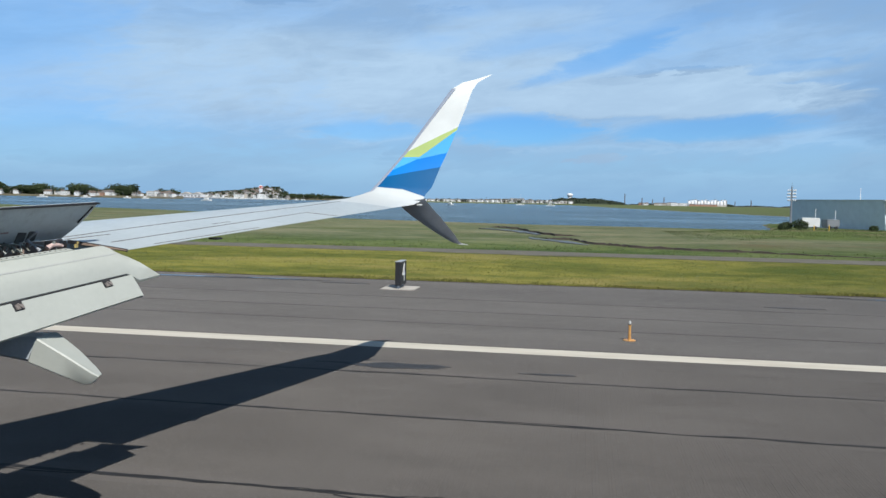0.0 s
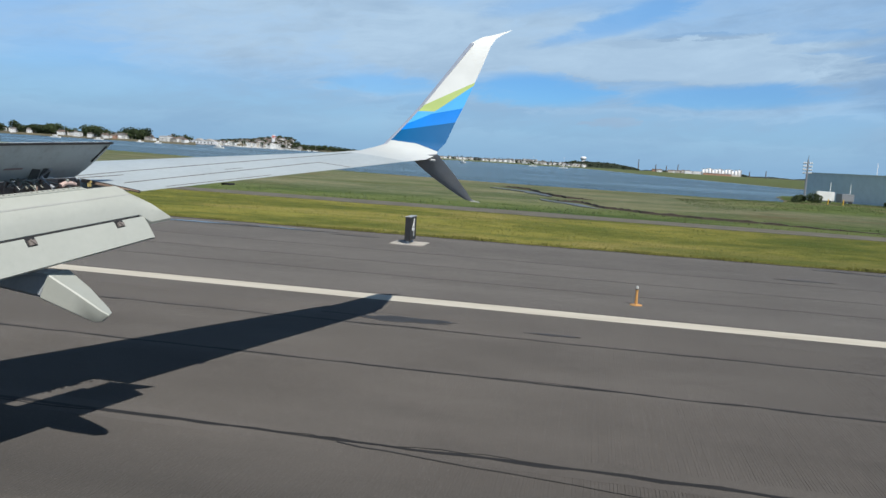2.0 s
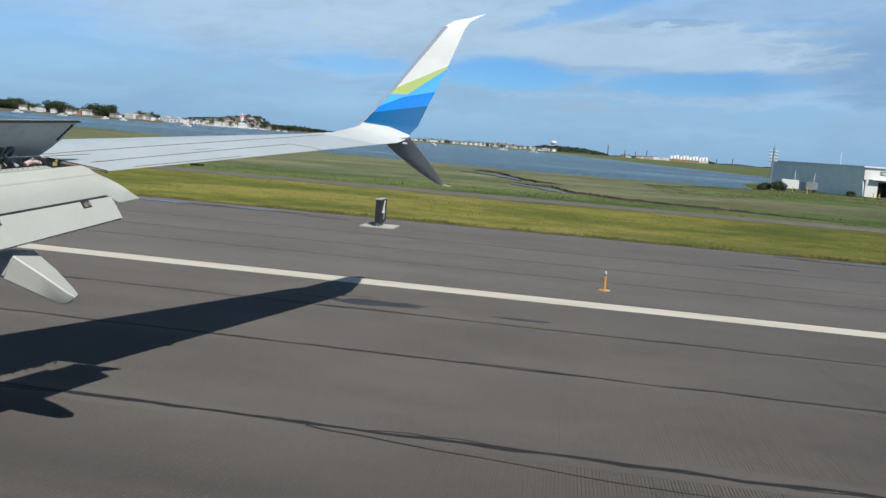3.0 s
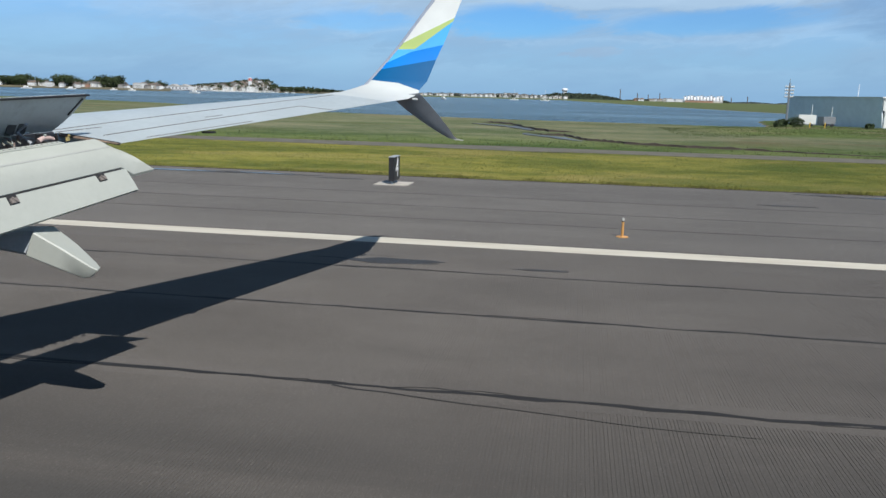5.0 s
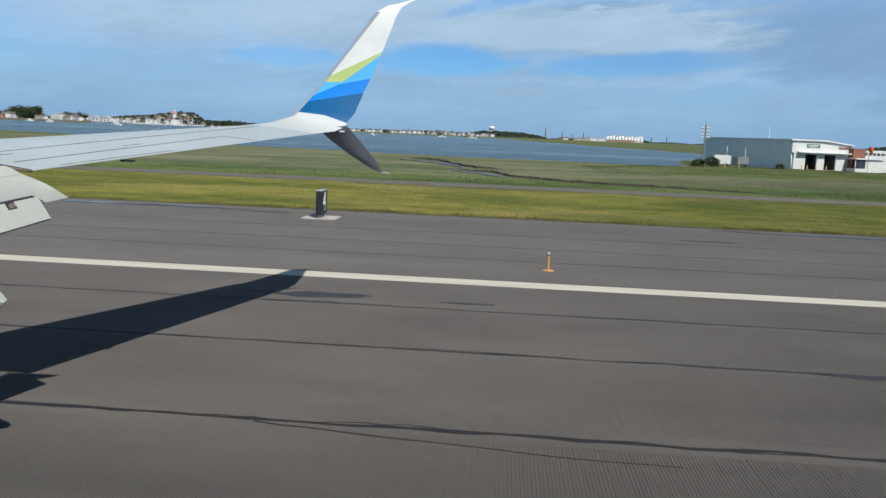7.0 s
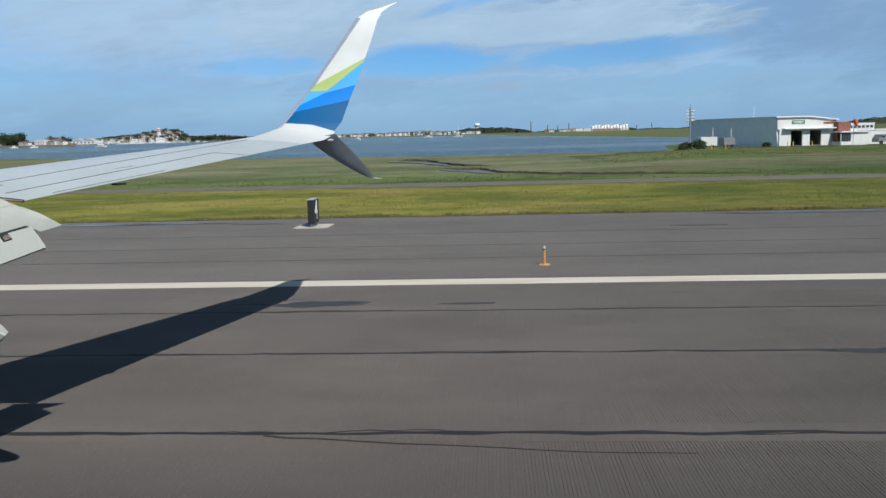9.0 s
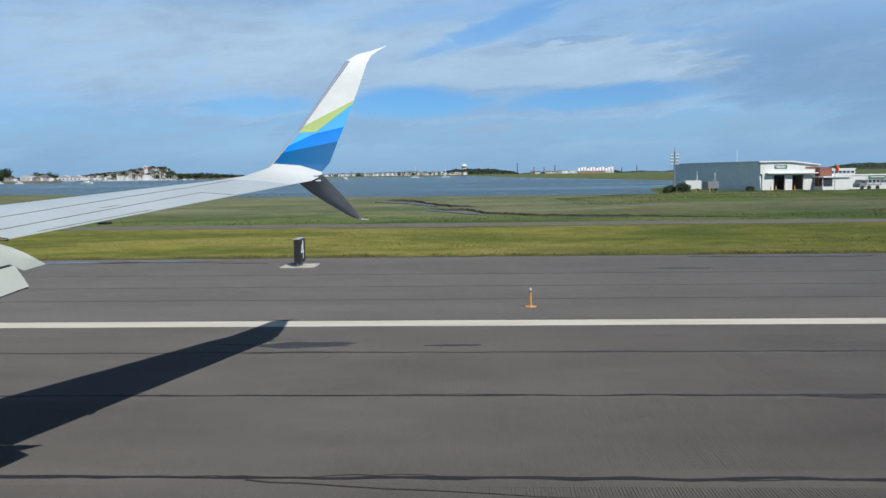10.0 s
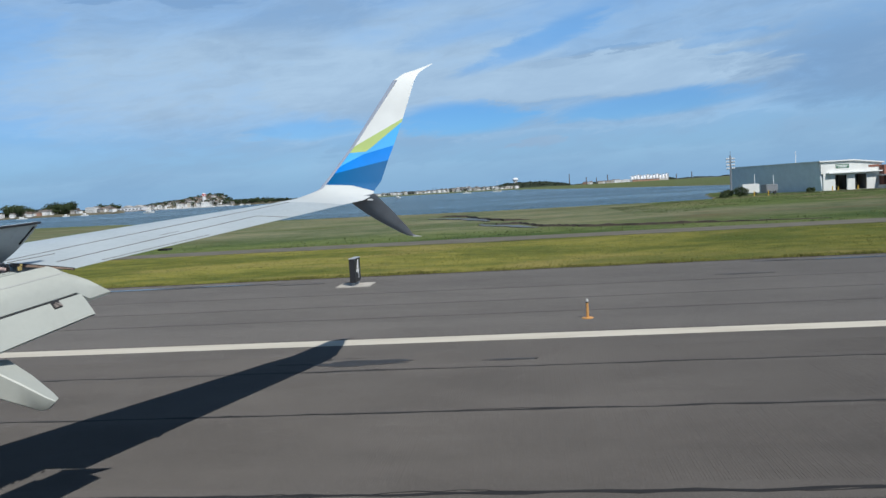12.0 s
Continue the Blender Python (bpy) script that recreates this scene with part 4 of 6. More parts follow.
tagged(link("road_2", ribbon([(x, 62.2 + 0.5 * noise.noise((x * 0.02, 3, 0))) for x in range(-320, 76, 4)], [4.3 + 1.6 * noise.noise((x * 0.11, 8, 0)) for x in range(-320, 76, 4)], -0.3, 0.03), M_GRAVEL), "pale grey service road between grass and marsh", "road", kind="structure")

for i, (x, y, rx, ry) in enumerate(((-18.6, 37.2, 2.9, 0.36), (-14.0, 37.35, 2.2, 0.26), (-10.4, 36.6, 0.9, 0.16))):
    tagged(link("damp_patch", patch(x, y, rx, ry, -0.02, 0.005, 80 + i), M_DAMP), "dark damp patch on the asphalt", "stain", kind="structure")
for i, (x, y, rx, ry) in enumerate(((13.6, 37.55, 1.5, 0.13), (16.0, 37.6, 0.5, 0.09), (-18.6, 37.25, 1.9, 0.20), (-14.2, 37.4, 1.2, 0.13))):
    tagged(link("puddle", patch(x, y, rx, ry, -0.02, 0.009, 60 + i), M_PUDDLE), "shallow rain puddle at the pavement edge", "puddle", kind="structure")
for i, pts in enumerate((((-3.0, 11.2), (-1.2, 10.95), (0.9, 10.7), (2.6, 10.62)), ((9.0, 15.2), (10.6, 15.55), (12.4, 15.6)))):
    fine = [(a + (c - a) * k / 5 + 0.04 * noise.noise((a + k, b, 3)), b + (d - b) * k / 5 + 0.05 * noise.noise((a, b + k, 6))) for (a, b), (c, d) in zip(pts, pts[1:]) for k in range(5)]
    tagged(link("crack_branch", ribbon(fine, [0.040 * (1.1 - j / len(fine)) for j in range(len(fine))], -0.02, 0.0035), M_TAR), "short black branch of a sealed crack", "marking", kind="structure")

rnd = random.Random(77)
for y, wide in ((11.3, 0.026), (15.1, 0.026), (18.5, 0.026)):
    at = -16.0
    while at < 24.0:
        # a thinner strand that leaves the joint and runs back into it
        long, bow = rnd.uniform(0.8, 3.4), rnd.choice((-1, 1, 1)) * rnd.uniform(0.04, 0.11)
        strand = [(at + long * k / 14, y + bow * math.sin(math.pi * k / 14) ** 0.6 + 0.05 * noise.noise((at + k * 0.6, y, 2))) for k in range(15)]
        tagged(link("crack_branch", ribbon(strand, [wide * rnd.uniform(0.6, 1.3) for _ in strand], -0.02, 0.0038), M_TAR), "thin black strand beside a sealed crack", "marking", kind="structure")
        at += long + rnd.uniform(0.5, 5.0)

# ---- grass along the edge of the pavement ----
M_BLADE = paint("grass_blades", (0.170, 0.170, 0.034), 0.9, 0.3, 0.8)
M_REED = paint("dry_reeds", (0.165, 0.165, 0.075), 0.9, 0.3, 0.6)
M_TALL = paint("tall_marsh_grass", (0.140, 0.165, 0.062), 0.9, 0.3, 0.4)


M_SCRUB = paint("bank_scrub_leaves", (0.112, 0.148, 0.050), 0.95, 0.35, 0.12)


def blades(name, count, place, size, mat, label, seed):
    """Many grass tufts as one mesh: three leaning leaves a tuft."""
    rnd = random.Random(seed)
    verts, faces = [], []
    for _ in range(count):
        x, y, z = place(rnd)
        for _ in range(3):
            grow = 0.35 + 1.1 * max(0.0, 0.5 + noise.noise((x * 0.35, y * 0.5, seed)) + 0.5 * noise.noise((x * 1.7, y * 1.3, seed)))
            a, h, wd = rnd.uniform(0, 6.28), size * grow * rnd.uniform(0.5, 1.3), size * rnd.uniform(0.18, 0.4)
            lx, ly = rnd.uniform(-0.5, 0.5) * h, rnd.uniform(-0.5, 0.5) * h
            ox, oy = rnd.uniform(-1, 1) * size * 0.6, rnd.uniform(-1, 1) * size * 0.6
            n = len(verts)
            verts += [(x + ox - wd * math.cos(a), y + oy - wd * math.sin(a), z - 0.03), (x + ox + wd * math.cos(a), y + oy + wd * math.sin(a), z - 0.03), (x + ox + lx, y + oy + ly, z + h)]
            faces.append((n, n + 1, n + 2))
    me = bpy.data.meshes.new(name)
    me.from_pydata(verts, [], faces)
    me.materials.append(mat)
    return tagged(new(name, me), label, "grass", kind="stuff")


def edge_place(r):
    x = r.uniform(-46, 34)
    d = abs(r.gauss(0, 0.5))
    return x, GRASS + 0.02 + d + 0.22 * noise.noise((x * 0.5, 1, 0)) + 0.12 * noise.noise((x * 2.1, 5, 0)), 0.0


blades("edge_grass", 9000, edge_place, 0.085, M_BLADE, "ragged yellow green grass along the pavement", 3)
blades("marsh_grass", 2500, lambda r: (r.uniform(-95, 60), 65.5 + 12.0 * r.random() ** 2.2, -0.10), 0.12, M_SCRUB, "green marsh grass beside the service road", 6)


def bank_place(r):
    """Long grass over the bank that carries the hangar, thinning towards the marsh."""
    x, d = 12 + 84 * r.random(), r.random()
    y = 151 - 20 * max(0.0, (32 - x) / 20) - 34 * d * d + 7 * noise.noise((x * 0.09, 4, 0))
    return x, y, land(x, y)


blades("bank_grass", 16000, bank_place, 0.11, M_SCRUB, "dark green long grass on the bank", 7)
blades("reeds", 9000, lambda r: (lambda x, y: (x, y, land(x, y)))(37 + 40 * r.random(), 69.5 + 13 * r.random() ** 1.2), 0.15, M_REED, "brown dry reeds in the marsh", 8)

for mat, label, count, seed in ((M_BLADE, "short yellow green tufts of mown grass", 12000, 41), (M_TALL, "short green tufts of mown grass", 7000, 42)):
    blades("mown_grass", count, lambda r: (r.uniform(-48, 46), GRASS + 0.4 + 21.5 * r.random(), 0.0), 0.055, mat, label, seed)

# Soil-coloured strip that paints the thin shadow line under the grass edge.
tagged(link("trim_3", ribbon([(x * 0.5, GRASS + 0.03 + 0.10 * noise.noise((x * 0.25, 1, 0)) + 0.05 * noise.noise((x * 1.1, 5, 0))) for x in range(-240, 200)], [0.16 + 0.10 * noise.noise((x * 0.3, 4, 0)) for x in range(-240, 200)], -0.1, 0.012), paint("edge_shadow_soil", (0.048, 0.040, 0.030), 0.95, 0.3, 2.0, relief=0.5)), "dark soil strip painting the shadow along the pavement edge", "soil", kind="structure")

# ---- tidal creek in the marsh ----
def winding(pts, steps, sway, seed):
    """A line through the points with small bends."""
    line = []
    for (a, b), (c, d) in zip(pts, pts[1:]):
        for k in range(steps):
            x, y = a + (c - a) * k / steps, b + (d - b) * k / steps
            line.append((x + sway * noise.noise((x * 0.5, y * 0.3, seed)), y + 1.5 * sway * noise.noise((x * 0.6, y * 0.25, seed + 5))))
    return line + [pts[-1]]


def mud_bank(line, high, seed):
    """The cut far bank of the creek: a dark lumpy face with a crumbling top, sloping off behind."""
    loops = []
    n = len(line)
    for i, (x, y) in enumerate(line):
        g = land(x, y)
        fade = min(1.0, 4.0 * min(i, n - 1 - i) / n + 0.15)
        h = high * fade * (0.75 + 0.55 * noise.noise((i * 0.55, seed, 0)))
        skirt = 0.35 + 0.9 * fade * (1 - i / n) + 0.5 * abs(noise.noise((i * 0.4, seed, 6)))
        dx = 0.25 * noise.noise((i * 0.8, seed, 3))
        loops.append([(x + dx, y - skirt, g - 0.12), (x + dx, y - 0.3 * skirt, g + 0.35 * h), (x, y - 0.12, g + 0.92 * h), (x, y + 0.25, g + h), (x, y + 1.6, g - 0.05), (x, y + 1.6, g - 0.5), (x + dx, y - skirt, g - 0.5)])
    return loft(loops)


upper = winding([(-14.5, 127), (-13.0, 128.4), (-9.4, 122.0), (-6.6, 109.7), (-3.3, 101.2), (-0.2, 102.0)], 9, 0.5, 1)
lower = winding([(-5.8, 96.9), (-3.6, 91.8), (-1.4, 91.2), (-0.4, 86.9), (1.0, 81.5), (2.8, 80.1), (4.3, 77.2), (8.6, 74.7), (12.9, 73.6), (18.4, 71.5), (24, 70.5)], 9, 0.4, 2)
for line, high, seed in ((upper, 0.34, 3), (lower, 0.27, 7)):
    tagged(link("creek_bank", mud_bank(line, high, seed), M_MUD, None, "", 0.5), "dark cut mud bank of a winding tidal creek", "creek", kind="structure")
for pts, wide in (([(-15, 121), (-12.3, 118), (-9.0, 113), (-7.0, 107.5), (-5.4, 102)], 2.0), ([(-5.6, 92.5), (-4.4, 88.8), (-2.6, 86.5), (-0.9, 82.5), (0.4, 79.5)], 1.7)):
    line = winding(pts, 8, 0.4, 11)
    tagged(link("creek_water", ribbon(line, [wide * (0.25 + 0.75 * math.sin(math.pi * (i + 0.5) / len(line))) for i in range(len(line))], -0.6, -0.10), M_CREEK), "shallow tidal water in the creek", "creek", kind="structure")

# ---- runway edge lights ----
M_YELLOW = paint("yellow_light_post", (0.58, 0.30, 0.09), 0.5, 0.1, 9.0)
M_LENS = paint("clear_lamp_lens", (0.55, 0.55, 0.52), 0.15, 0.05, 9.0, coat=0.6)


def edge_light():
    e = empty("runway_edge_light", "slim yellow runway edge light post on a flat base", "runway light", "runway edge lights")
    part("base_plate", lathe([(0.17, -0.02), (0.17, 0.014), (0.14, 0.024)], 20), M_YELLOW, e)
    part("post", lathe([(0.040, 0.02), (0.034, 0.40), (0.046, 0.405), (0.046, 0.43), (0.036, 0.435)], 14), M_YELLOW, e)
    part("collar", lathe([(0.048, 0.43), (0.048, 0.455), (0.038, 0.46)], 14), M_SEAL_SHADE, e, "dark lamp collar")
    part("lens", lathe([(0.034, 0.46), (0.038, 0.49), (0.030, 0.53), (0.012, 0.55)], 14), M_LENS, e, "clear glass lamp lens")
    return e


light = edge_light()
light.matrix_basis = pose(1.4, 24.4, -0.004)
for x in (-59.6, -120.6, 62.4, 123.4):
    copy_thing(light, pose(x, 24.4, -0.004))

# ---- distance signs ----
M_SIGN = paint("black_sign_face", (0.022, 0.022, 0.024), 0.5, 0.1, 5.0)
M_DIGIT = paint("white_sign_digit", (0.78, 0.78, 0.76), 0.6, 0.03, 5.0)


def letter(text, size, name, mat, parent, label=""):
    """Raised lettering, turned into a mesh; it lies in x and z, facing -y."""
    cu = bpy.data.curves.new(name, "FONT")
    cu.body, cu.size, cu.extrude, cu.align_x, cu.align_y = text, size, 0.006, "CENTER", "CENTER"
    tmp = bpy.data.objects.new(name, cu)
    scene.collection.objects.link(tmp)
    me = bpy.data.meshes.new_from_object(tmp.evaluated_get(bpy.context.evaluated_depsgraph_get()))
    bpy.data.objects.remove(tmp)
    me.transform(Matrix.Rotation(radians(90), 4, "X"))
    me.materials.clear()
    me.materials.append(mat)
    ob = new(name, me)
    ob.parent = parent
    if label:
        ob["label"] = label
    return ob


def distance_sign(text, label, x, y, turn, pad=True):
    e = empty("distance_sign", label, "sign", "runway distance signs", at=(x, y, 0), turn=turn)
    part("cabinet", boxed((-0.56, -0.12, 0.16), (0.56, 0.12, 1.16), 0.02), M_SIGN, e, "black sign cabinet")
    for side in (-1, 1):
        d = letter(text, 1.08, "digit", M_DIGIT, e, "white painted digit")
        d.matrix_basis = pose(0, 0.124 * side, 0.66, 0, 0, 180 if side > 0 else 0) @ Matrix.Diagonal((1.0, 1.0, 1.05, 1))
    part("top_trim", boxed((-0.57, -0.13, 1.16), (0.57, 0.13, 1.185)), M_METAL, e, "grey metal top trim")
    for lx in (-0.4, 0.4):
        part("leg", boxed((lx - 0.04, -0.05, 0.03), (lx + 0.04, 0.05, 0.17)), M_METAL, e)
    part("corner_label", boxed((0.561, -0.09, 0.98), (0.566, 0.05, 1.10)), M_DIGIT, e, "small white label")
    if pad:
        tagged(link("sign_pad", boxed((x - 0.72, y - 0.70, -0.2), (x + 0.72, y + 0.70, 0.03), 0.01), M_CONCRETE), "pale concrete pad under the sign", "concrete pad", kind="structure")
    return e


distance_sign("4", "black runway distance sign with a white four on concrete", -7.6, 35.3, 90)
distance_sign("5", "black runway distance sign with a white five in grass", 125.0, 59.0, 90, False)


# ---- shore side buildings ----
M_SHEET = paint("grey_metal_cladding", (0.74, 0.79, 0.80), 0.5, 0.04, 0.8, grime=0.08)
M_CREAM = paint("white_painted_panels", (0.66, 0.67, 0.64), 0.6, 0.05, 0.6, grime=0.08)
M_BRICK = paint("red_brown_brick", (0.24, 0.10, 0.070), 0.85, 0.15, 3.0, relief=0.3)
M_BAYSHADE = paint("bay_shade_black", (0.020, 0.022, 0.026), 0.8, 0.1, 1.0)
M_GLASS = paint("dark_window_glass", (0.05, 0.065, 0.08), 0.12, 0.1, 2.0, coat=0.4)
M_ROOFW = paint("white_roof_edge", (0.74, 0.75, 0.74), 0.5, 0.04, 0.6)
M_GREENSIGN = paint("green_sign_board", (0.06, 0.16, 0.10), 0.5, 0.05, 2.0)
M_POLE = paint("galvanised_pole", (0.28, 0.29, 0.30), 0.5, 0.08, 3.0, metal=0.4)
M_WIND = paint("orange_windsock_cloth", (0.75, 0.12, 0.04), 0.8, 0.08, 4.0)
M_YPAINT = paint("yellow_bollard_paint", (0.66, 0.42, 0.05), 0.6, 0.08, 4.0)


def hangar():
    e = empty("hangar", "grey and white low hangar with two dark open bays", "building", at=(54.3, 160.0, -0.1), turn=19.5)
    L, W = 12.9, 29.0          # front and depth
    z0, zl, zr = -0.6, 5.55, 4.75
    # outer walls as slabs; the front is pieced round its two bays
    part("side_wall", loft([[(0.0, 0.3, z0), (0.25, 0.3, z0), (0.25, W, z0), (0.0, W, z0)], [(-0.75, 0.3, zl - 0.165), (-0.5, 0.3, zl - 0.165), (-0.5, W, zl - 0.165), (-0.75, W, zl - 0.165)]]), M_SHEET, e, "pale grey metal side wall")
    part("rear_wall", boxed((0.25, W - 0.3, z0), (L, W, 4.6)), M_SHEET, e)
    part("far_wall", boxed((L - 0.25, 0.3, z0), (L, W - 0.3, 4.6)), M_CREAM, e)
    bays = ((2.6, 5.2), (6.9, 9.5))
    for a, b in ((0.0, 2.6), (5.2, 6.9), (9.5, L)):
        part("front_pier", boxed((a, 0.0, z0), (b, 0.3, 3.15)), M_CREAM, e)
    part("front_upper", loft([[(-0.45, 0.0, 3.15), (L, 0.0, 3.15), (L, 0.0, zr), (L * 0.5, 0.0, zl - 0.18), (-0.55, 0.0, zl - 0.12)], [(-0.45, 0.3, 3.15), (L, 0.3, 3.15), (L, 0.3, zr), (L * 0.5, 0.3, zl - 0.18), (-0.55, 0.3, zl - 0.12)]]), M_CREAM, e)
    part("canopy", boxed((0.6, -0.9, 3.16), (L - 0.4, -0.004, 3.36), 0.03), M_ROOFW, e, "white canopy over the bays")
    part("roof", loft([[(-1.0, y, zl - 0.16), (L * 0.5, y, zl - 0.13), (L + 0.3, y, zr), (L + 0.3, y, zr + 0.22), (L * 0.5, y, zl + 0.12), (-1.05, y, zl + 0.08)] for y in (-0.35, W + 0.2)]), M_ROOFW, e, "shallow white edged roof")
    for a, b in bays:
        # Near-black sheet behind the opening, its colour standing in for indoor shade.
        d = part("bay_shade_panel", boxed((a, 2.4, z0), (b, 2.6, 3.15)), M_BAYSHADE, e, "near-black panel painting the shaded inside of an open bay")
        part("door_rail", boxed((a, 0.06, 2.86), (b, 0.24, 3.14)), M_ROOFW, d)
        part("bollard", lathe([(0.10, -0.4), (0.10, 0.75), (0.07, 0.82)], 10, (a - 0.25, -1.0, 0)), M_YPAINT, e, "yellow steel bollard")
    part("floor_slab", boxed((0.3, 0.1, z0), (L - 0.3, 2.4, 0.02)), M_CONCRETE, e)
    s = part("sign_board", boxed((2.7, -0.06, 4.15), (5.6, -0.004, 4.85)), M_GREENSIGN, e, "green sign board")
    for k, (a, b, z) in enumerate(((2.9, 5.3, 4.60), (3.1, 5.1, 4.35))):
        part("lettering_bar", boxed((a, -0.07, z - 0.06), (b, -0.062, z + 0.06)), M_ROOFW, s)
    part("red_lettering_bar", boxed((9.9, -0.05, 4.05), (12.3, -0.004, 4.45)), M_BRICK, e, "row of red letters as a bar")
    part("brick_block", boxed((L - 0.6, -1.2, z0), (L + 2.3, 3.0, 4.35), 0.02), M_BRICK, e, "red brown brick corner block")
    part("roof_mast", tube([(3.2, 12, 4.9), (3.2, 12, 8.0)], 0.05, 6), M_ROOFW, e)
    return e


def annex():
    e = empty("annex_building", "long white low annex with a strip of windows", "building", at=(68.9, 165.4, -0.1), turn=16)
    part("lower_wall", boxed((0, 0, -0.6), (14.5, 8, 2.6), 0.02), M_CREAM, e)
    part("upper_wall", boxed((0.5, 1.5, 2.6), (7.5, 8, 3.9), 0.02), M_CREAM, e)
    part("parapet", boxed((-0.1, -0.1, 2.6), (14.6, 1.4, 2.85), 0.02), M_ROOFW, e)
    part("roof_edge", boxed((0.4, 1.4, 3.9), (7.6, 8.1, 4.08), 0.02), M_ROOFW, e)
    for k in range(7):
        a = 0.8 + k * 0.95
        wdw = part("upper_window", boxed((a, 1.44, 3.1), (a + 0.72, 1.496, 3.6)), M_GLASS, e, "dark window pane")
        part("sill", boxed((a - 0.04, 1.40, 3.03), (a + 0.76, 1.492, 3.09)), M_ROOFW, wdw)
    for k in range(8):
        a = 6.6 + k * 0.94
        wdw = part("window", boxed((a, -0.05, 1.15), (a + 0.74, -0.004, 1.75)), M_GLASS, e, "dark window pane")
        part("sill", boxed((a - 0.04, -0.09, 1.06), (a + 0.78, -0.004, 1.14)), M_ROOFW, wdw)
    s = part("sign_board", boxed((9.3, -0.16, 2.0), (13.4, -0.104, 2.55)), M_GREENSIGN, e, "green sign board")
    part("lettering_bar", boxed((9.6, -0.18, 2.2), (13.1, -0.162, 2.36)), M_ROOFW, s)
    return e


def porch():
    e = empty("entrance_porch", "small white entrance porch with dark glazing", "building", at=(66.3, 161.5, -0.1), turn=17)
    part("roof", boxed((-0.2, -0.3, 2.3), (6.2, 3.0, 2.55), 0.03), M_ROOFW, e)
    part("wall", boxed((2.2, 0.0, -0.6), (6.0, 2.9, 2.3)), M_CREAM, e)
    part("plinth", boxed((0.0, 0.0, -0.6), (2.2, 2.9, 0.6)), M_CREAM, e)
    for k in range(3):
        part("glazing", boxed((0.02 + k * 0.74, 0.05, 0.6), (0.66 + k * 0.74, 0.12, 2.3)), M_GLASS, e, "dark window pane")
    part("post", boxed((-0.08, -0.02, 0.6), (0.02, 0.1, 2.3)), M_ROOFW, e)
    return e


hangar()
annex()
porch()


def light_mast(x, y):
    e = empty("light_mast", "tall grey mast carrying stacked floodlights", "light mast", at=(x, y, land(x, y)))
    part("pole", tube([(0, 0, -0.3), (0, 0, 7.9)], 0.20, 8, taper=0.75), M_POLE, e)
    for k in range(4):
        z = 5.2 + k * 0.62
        arm = part("cross_arm", boxed((-0.85, -0.06, z), (0.85, 0.06, z + 0.10)), M_POLE, e)
        for s in (-0.68, -0.34, 0.34, 0.68):
            part("floodlight", loft([[(s - 0.12, -0.22, z + 0.1), (s + 0.12, -0.22, z + 0.1), (s + 0.12, -0.22, z + 0.34), (s - 0.12, -0.22, z + 0.34)], [(s - 0.08, 0.1, z + 0.12), (s + 0.08, 0.1, z + 0.12), (s + 0.08, 0.1, z + 0.3), (s - 0.08, 0.1, z + 0.3)]]), M_ROOFW, arm, "white floodlight head")
    part("finial", tube([(0, 0, 7.9), (0, 0, 8.7)], 0.04, 6), M_POLE, e)


light_mast(39.3, 167.0)


def trailer(x, y, turn, wd, ht, mat, label):
    e = empty("equipment_trailer", label, "trailer", at=(x, y, land(x, y)), turn=turn)
    part("body", boxed((0, 0, 0.45), (wd, 2.2, ht), 0.05), mat, e)
    part("chassis", boxed((0.1, 0.15, 0.30), (wd - 0.1, 2.05, 0.45)), M_POLE, e)
    for k in range(5):
        part("wall_rib", boxed((wd * (k + 0.5) / 5 - 0.03, -0.03, 0.5), (wd * (k + 0.5) / 5 + 0.03, 0.0 - 0.002, ht - 0.1)), mat, e)
    for a in (wd * 0.22, wd * 0.74):
        part("wheel", loft([[(a + 0.3 * math.cos(t), yy, 0.3 + 0.3 * math.sin(t)) for t in (2 * math.pi * k / 14 for k in range(14))] for yy in (0.0, 0.22)]), M_SEAL_SHADE, e)
    part("vent_pipe", tube([(wd * 0.85, 1.0, ht), (wd * 0.85, 1.0, ht + 1.7)], 0.06, 6), M_ROOFW, e)


trailer(38.1, 153.5, 8, 3.1, 2.05, M_CREAM, "white box trailer standing on the grass bank")
trailer(42.4, 154.0, 12, 2.2, 1.75, M_POLE, "dark grey equipment trailer standing beside a white one")


def windsock(x, y):
    e = empty("windsock", "orange windsock hanging on a thin pole", "windsock", at=(x, y, land(x, y)))
    part("pole", tube([(0, 0, -0.3), (0, 0, 4.9)], 0.05, 8), M_POLE, e, "thin grey pole")
    part("hoop", tube([(0.26 + 0.24 * math.cos(2 * math.pi * k / 12), 0.24 * math.sin(2 * math.pi * k / 12), 4.6) for k in range(13)], 0.02, 5), M_POLE, e)
    part("sock", loft([[(0.26 + d + r * math.cos(2 * math.pi * k / 10), r * math.sin(2 * math.pi * k / 10), z) for k in range(10)] for r, z, d in ((0.24, 4.6, 0), (0.34, 4.3, 0.05), (0.30, 3.9, 0.12), (0.16, 3.5, 0.20), (0.06, 3.25, 0.24))], cap=False), M_WIND, e, "drooping orange cloth sock", 4)


windsock(61.9, 146.0)


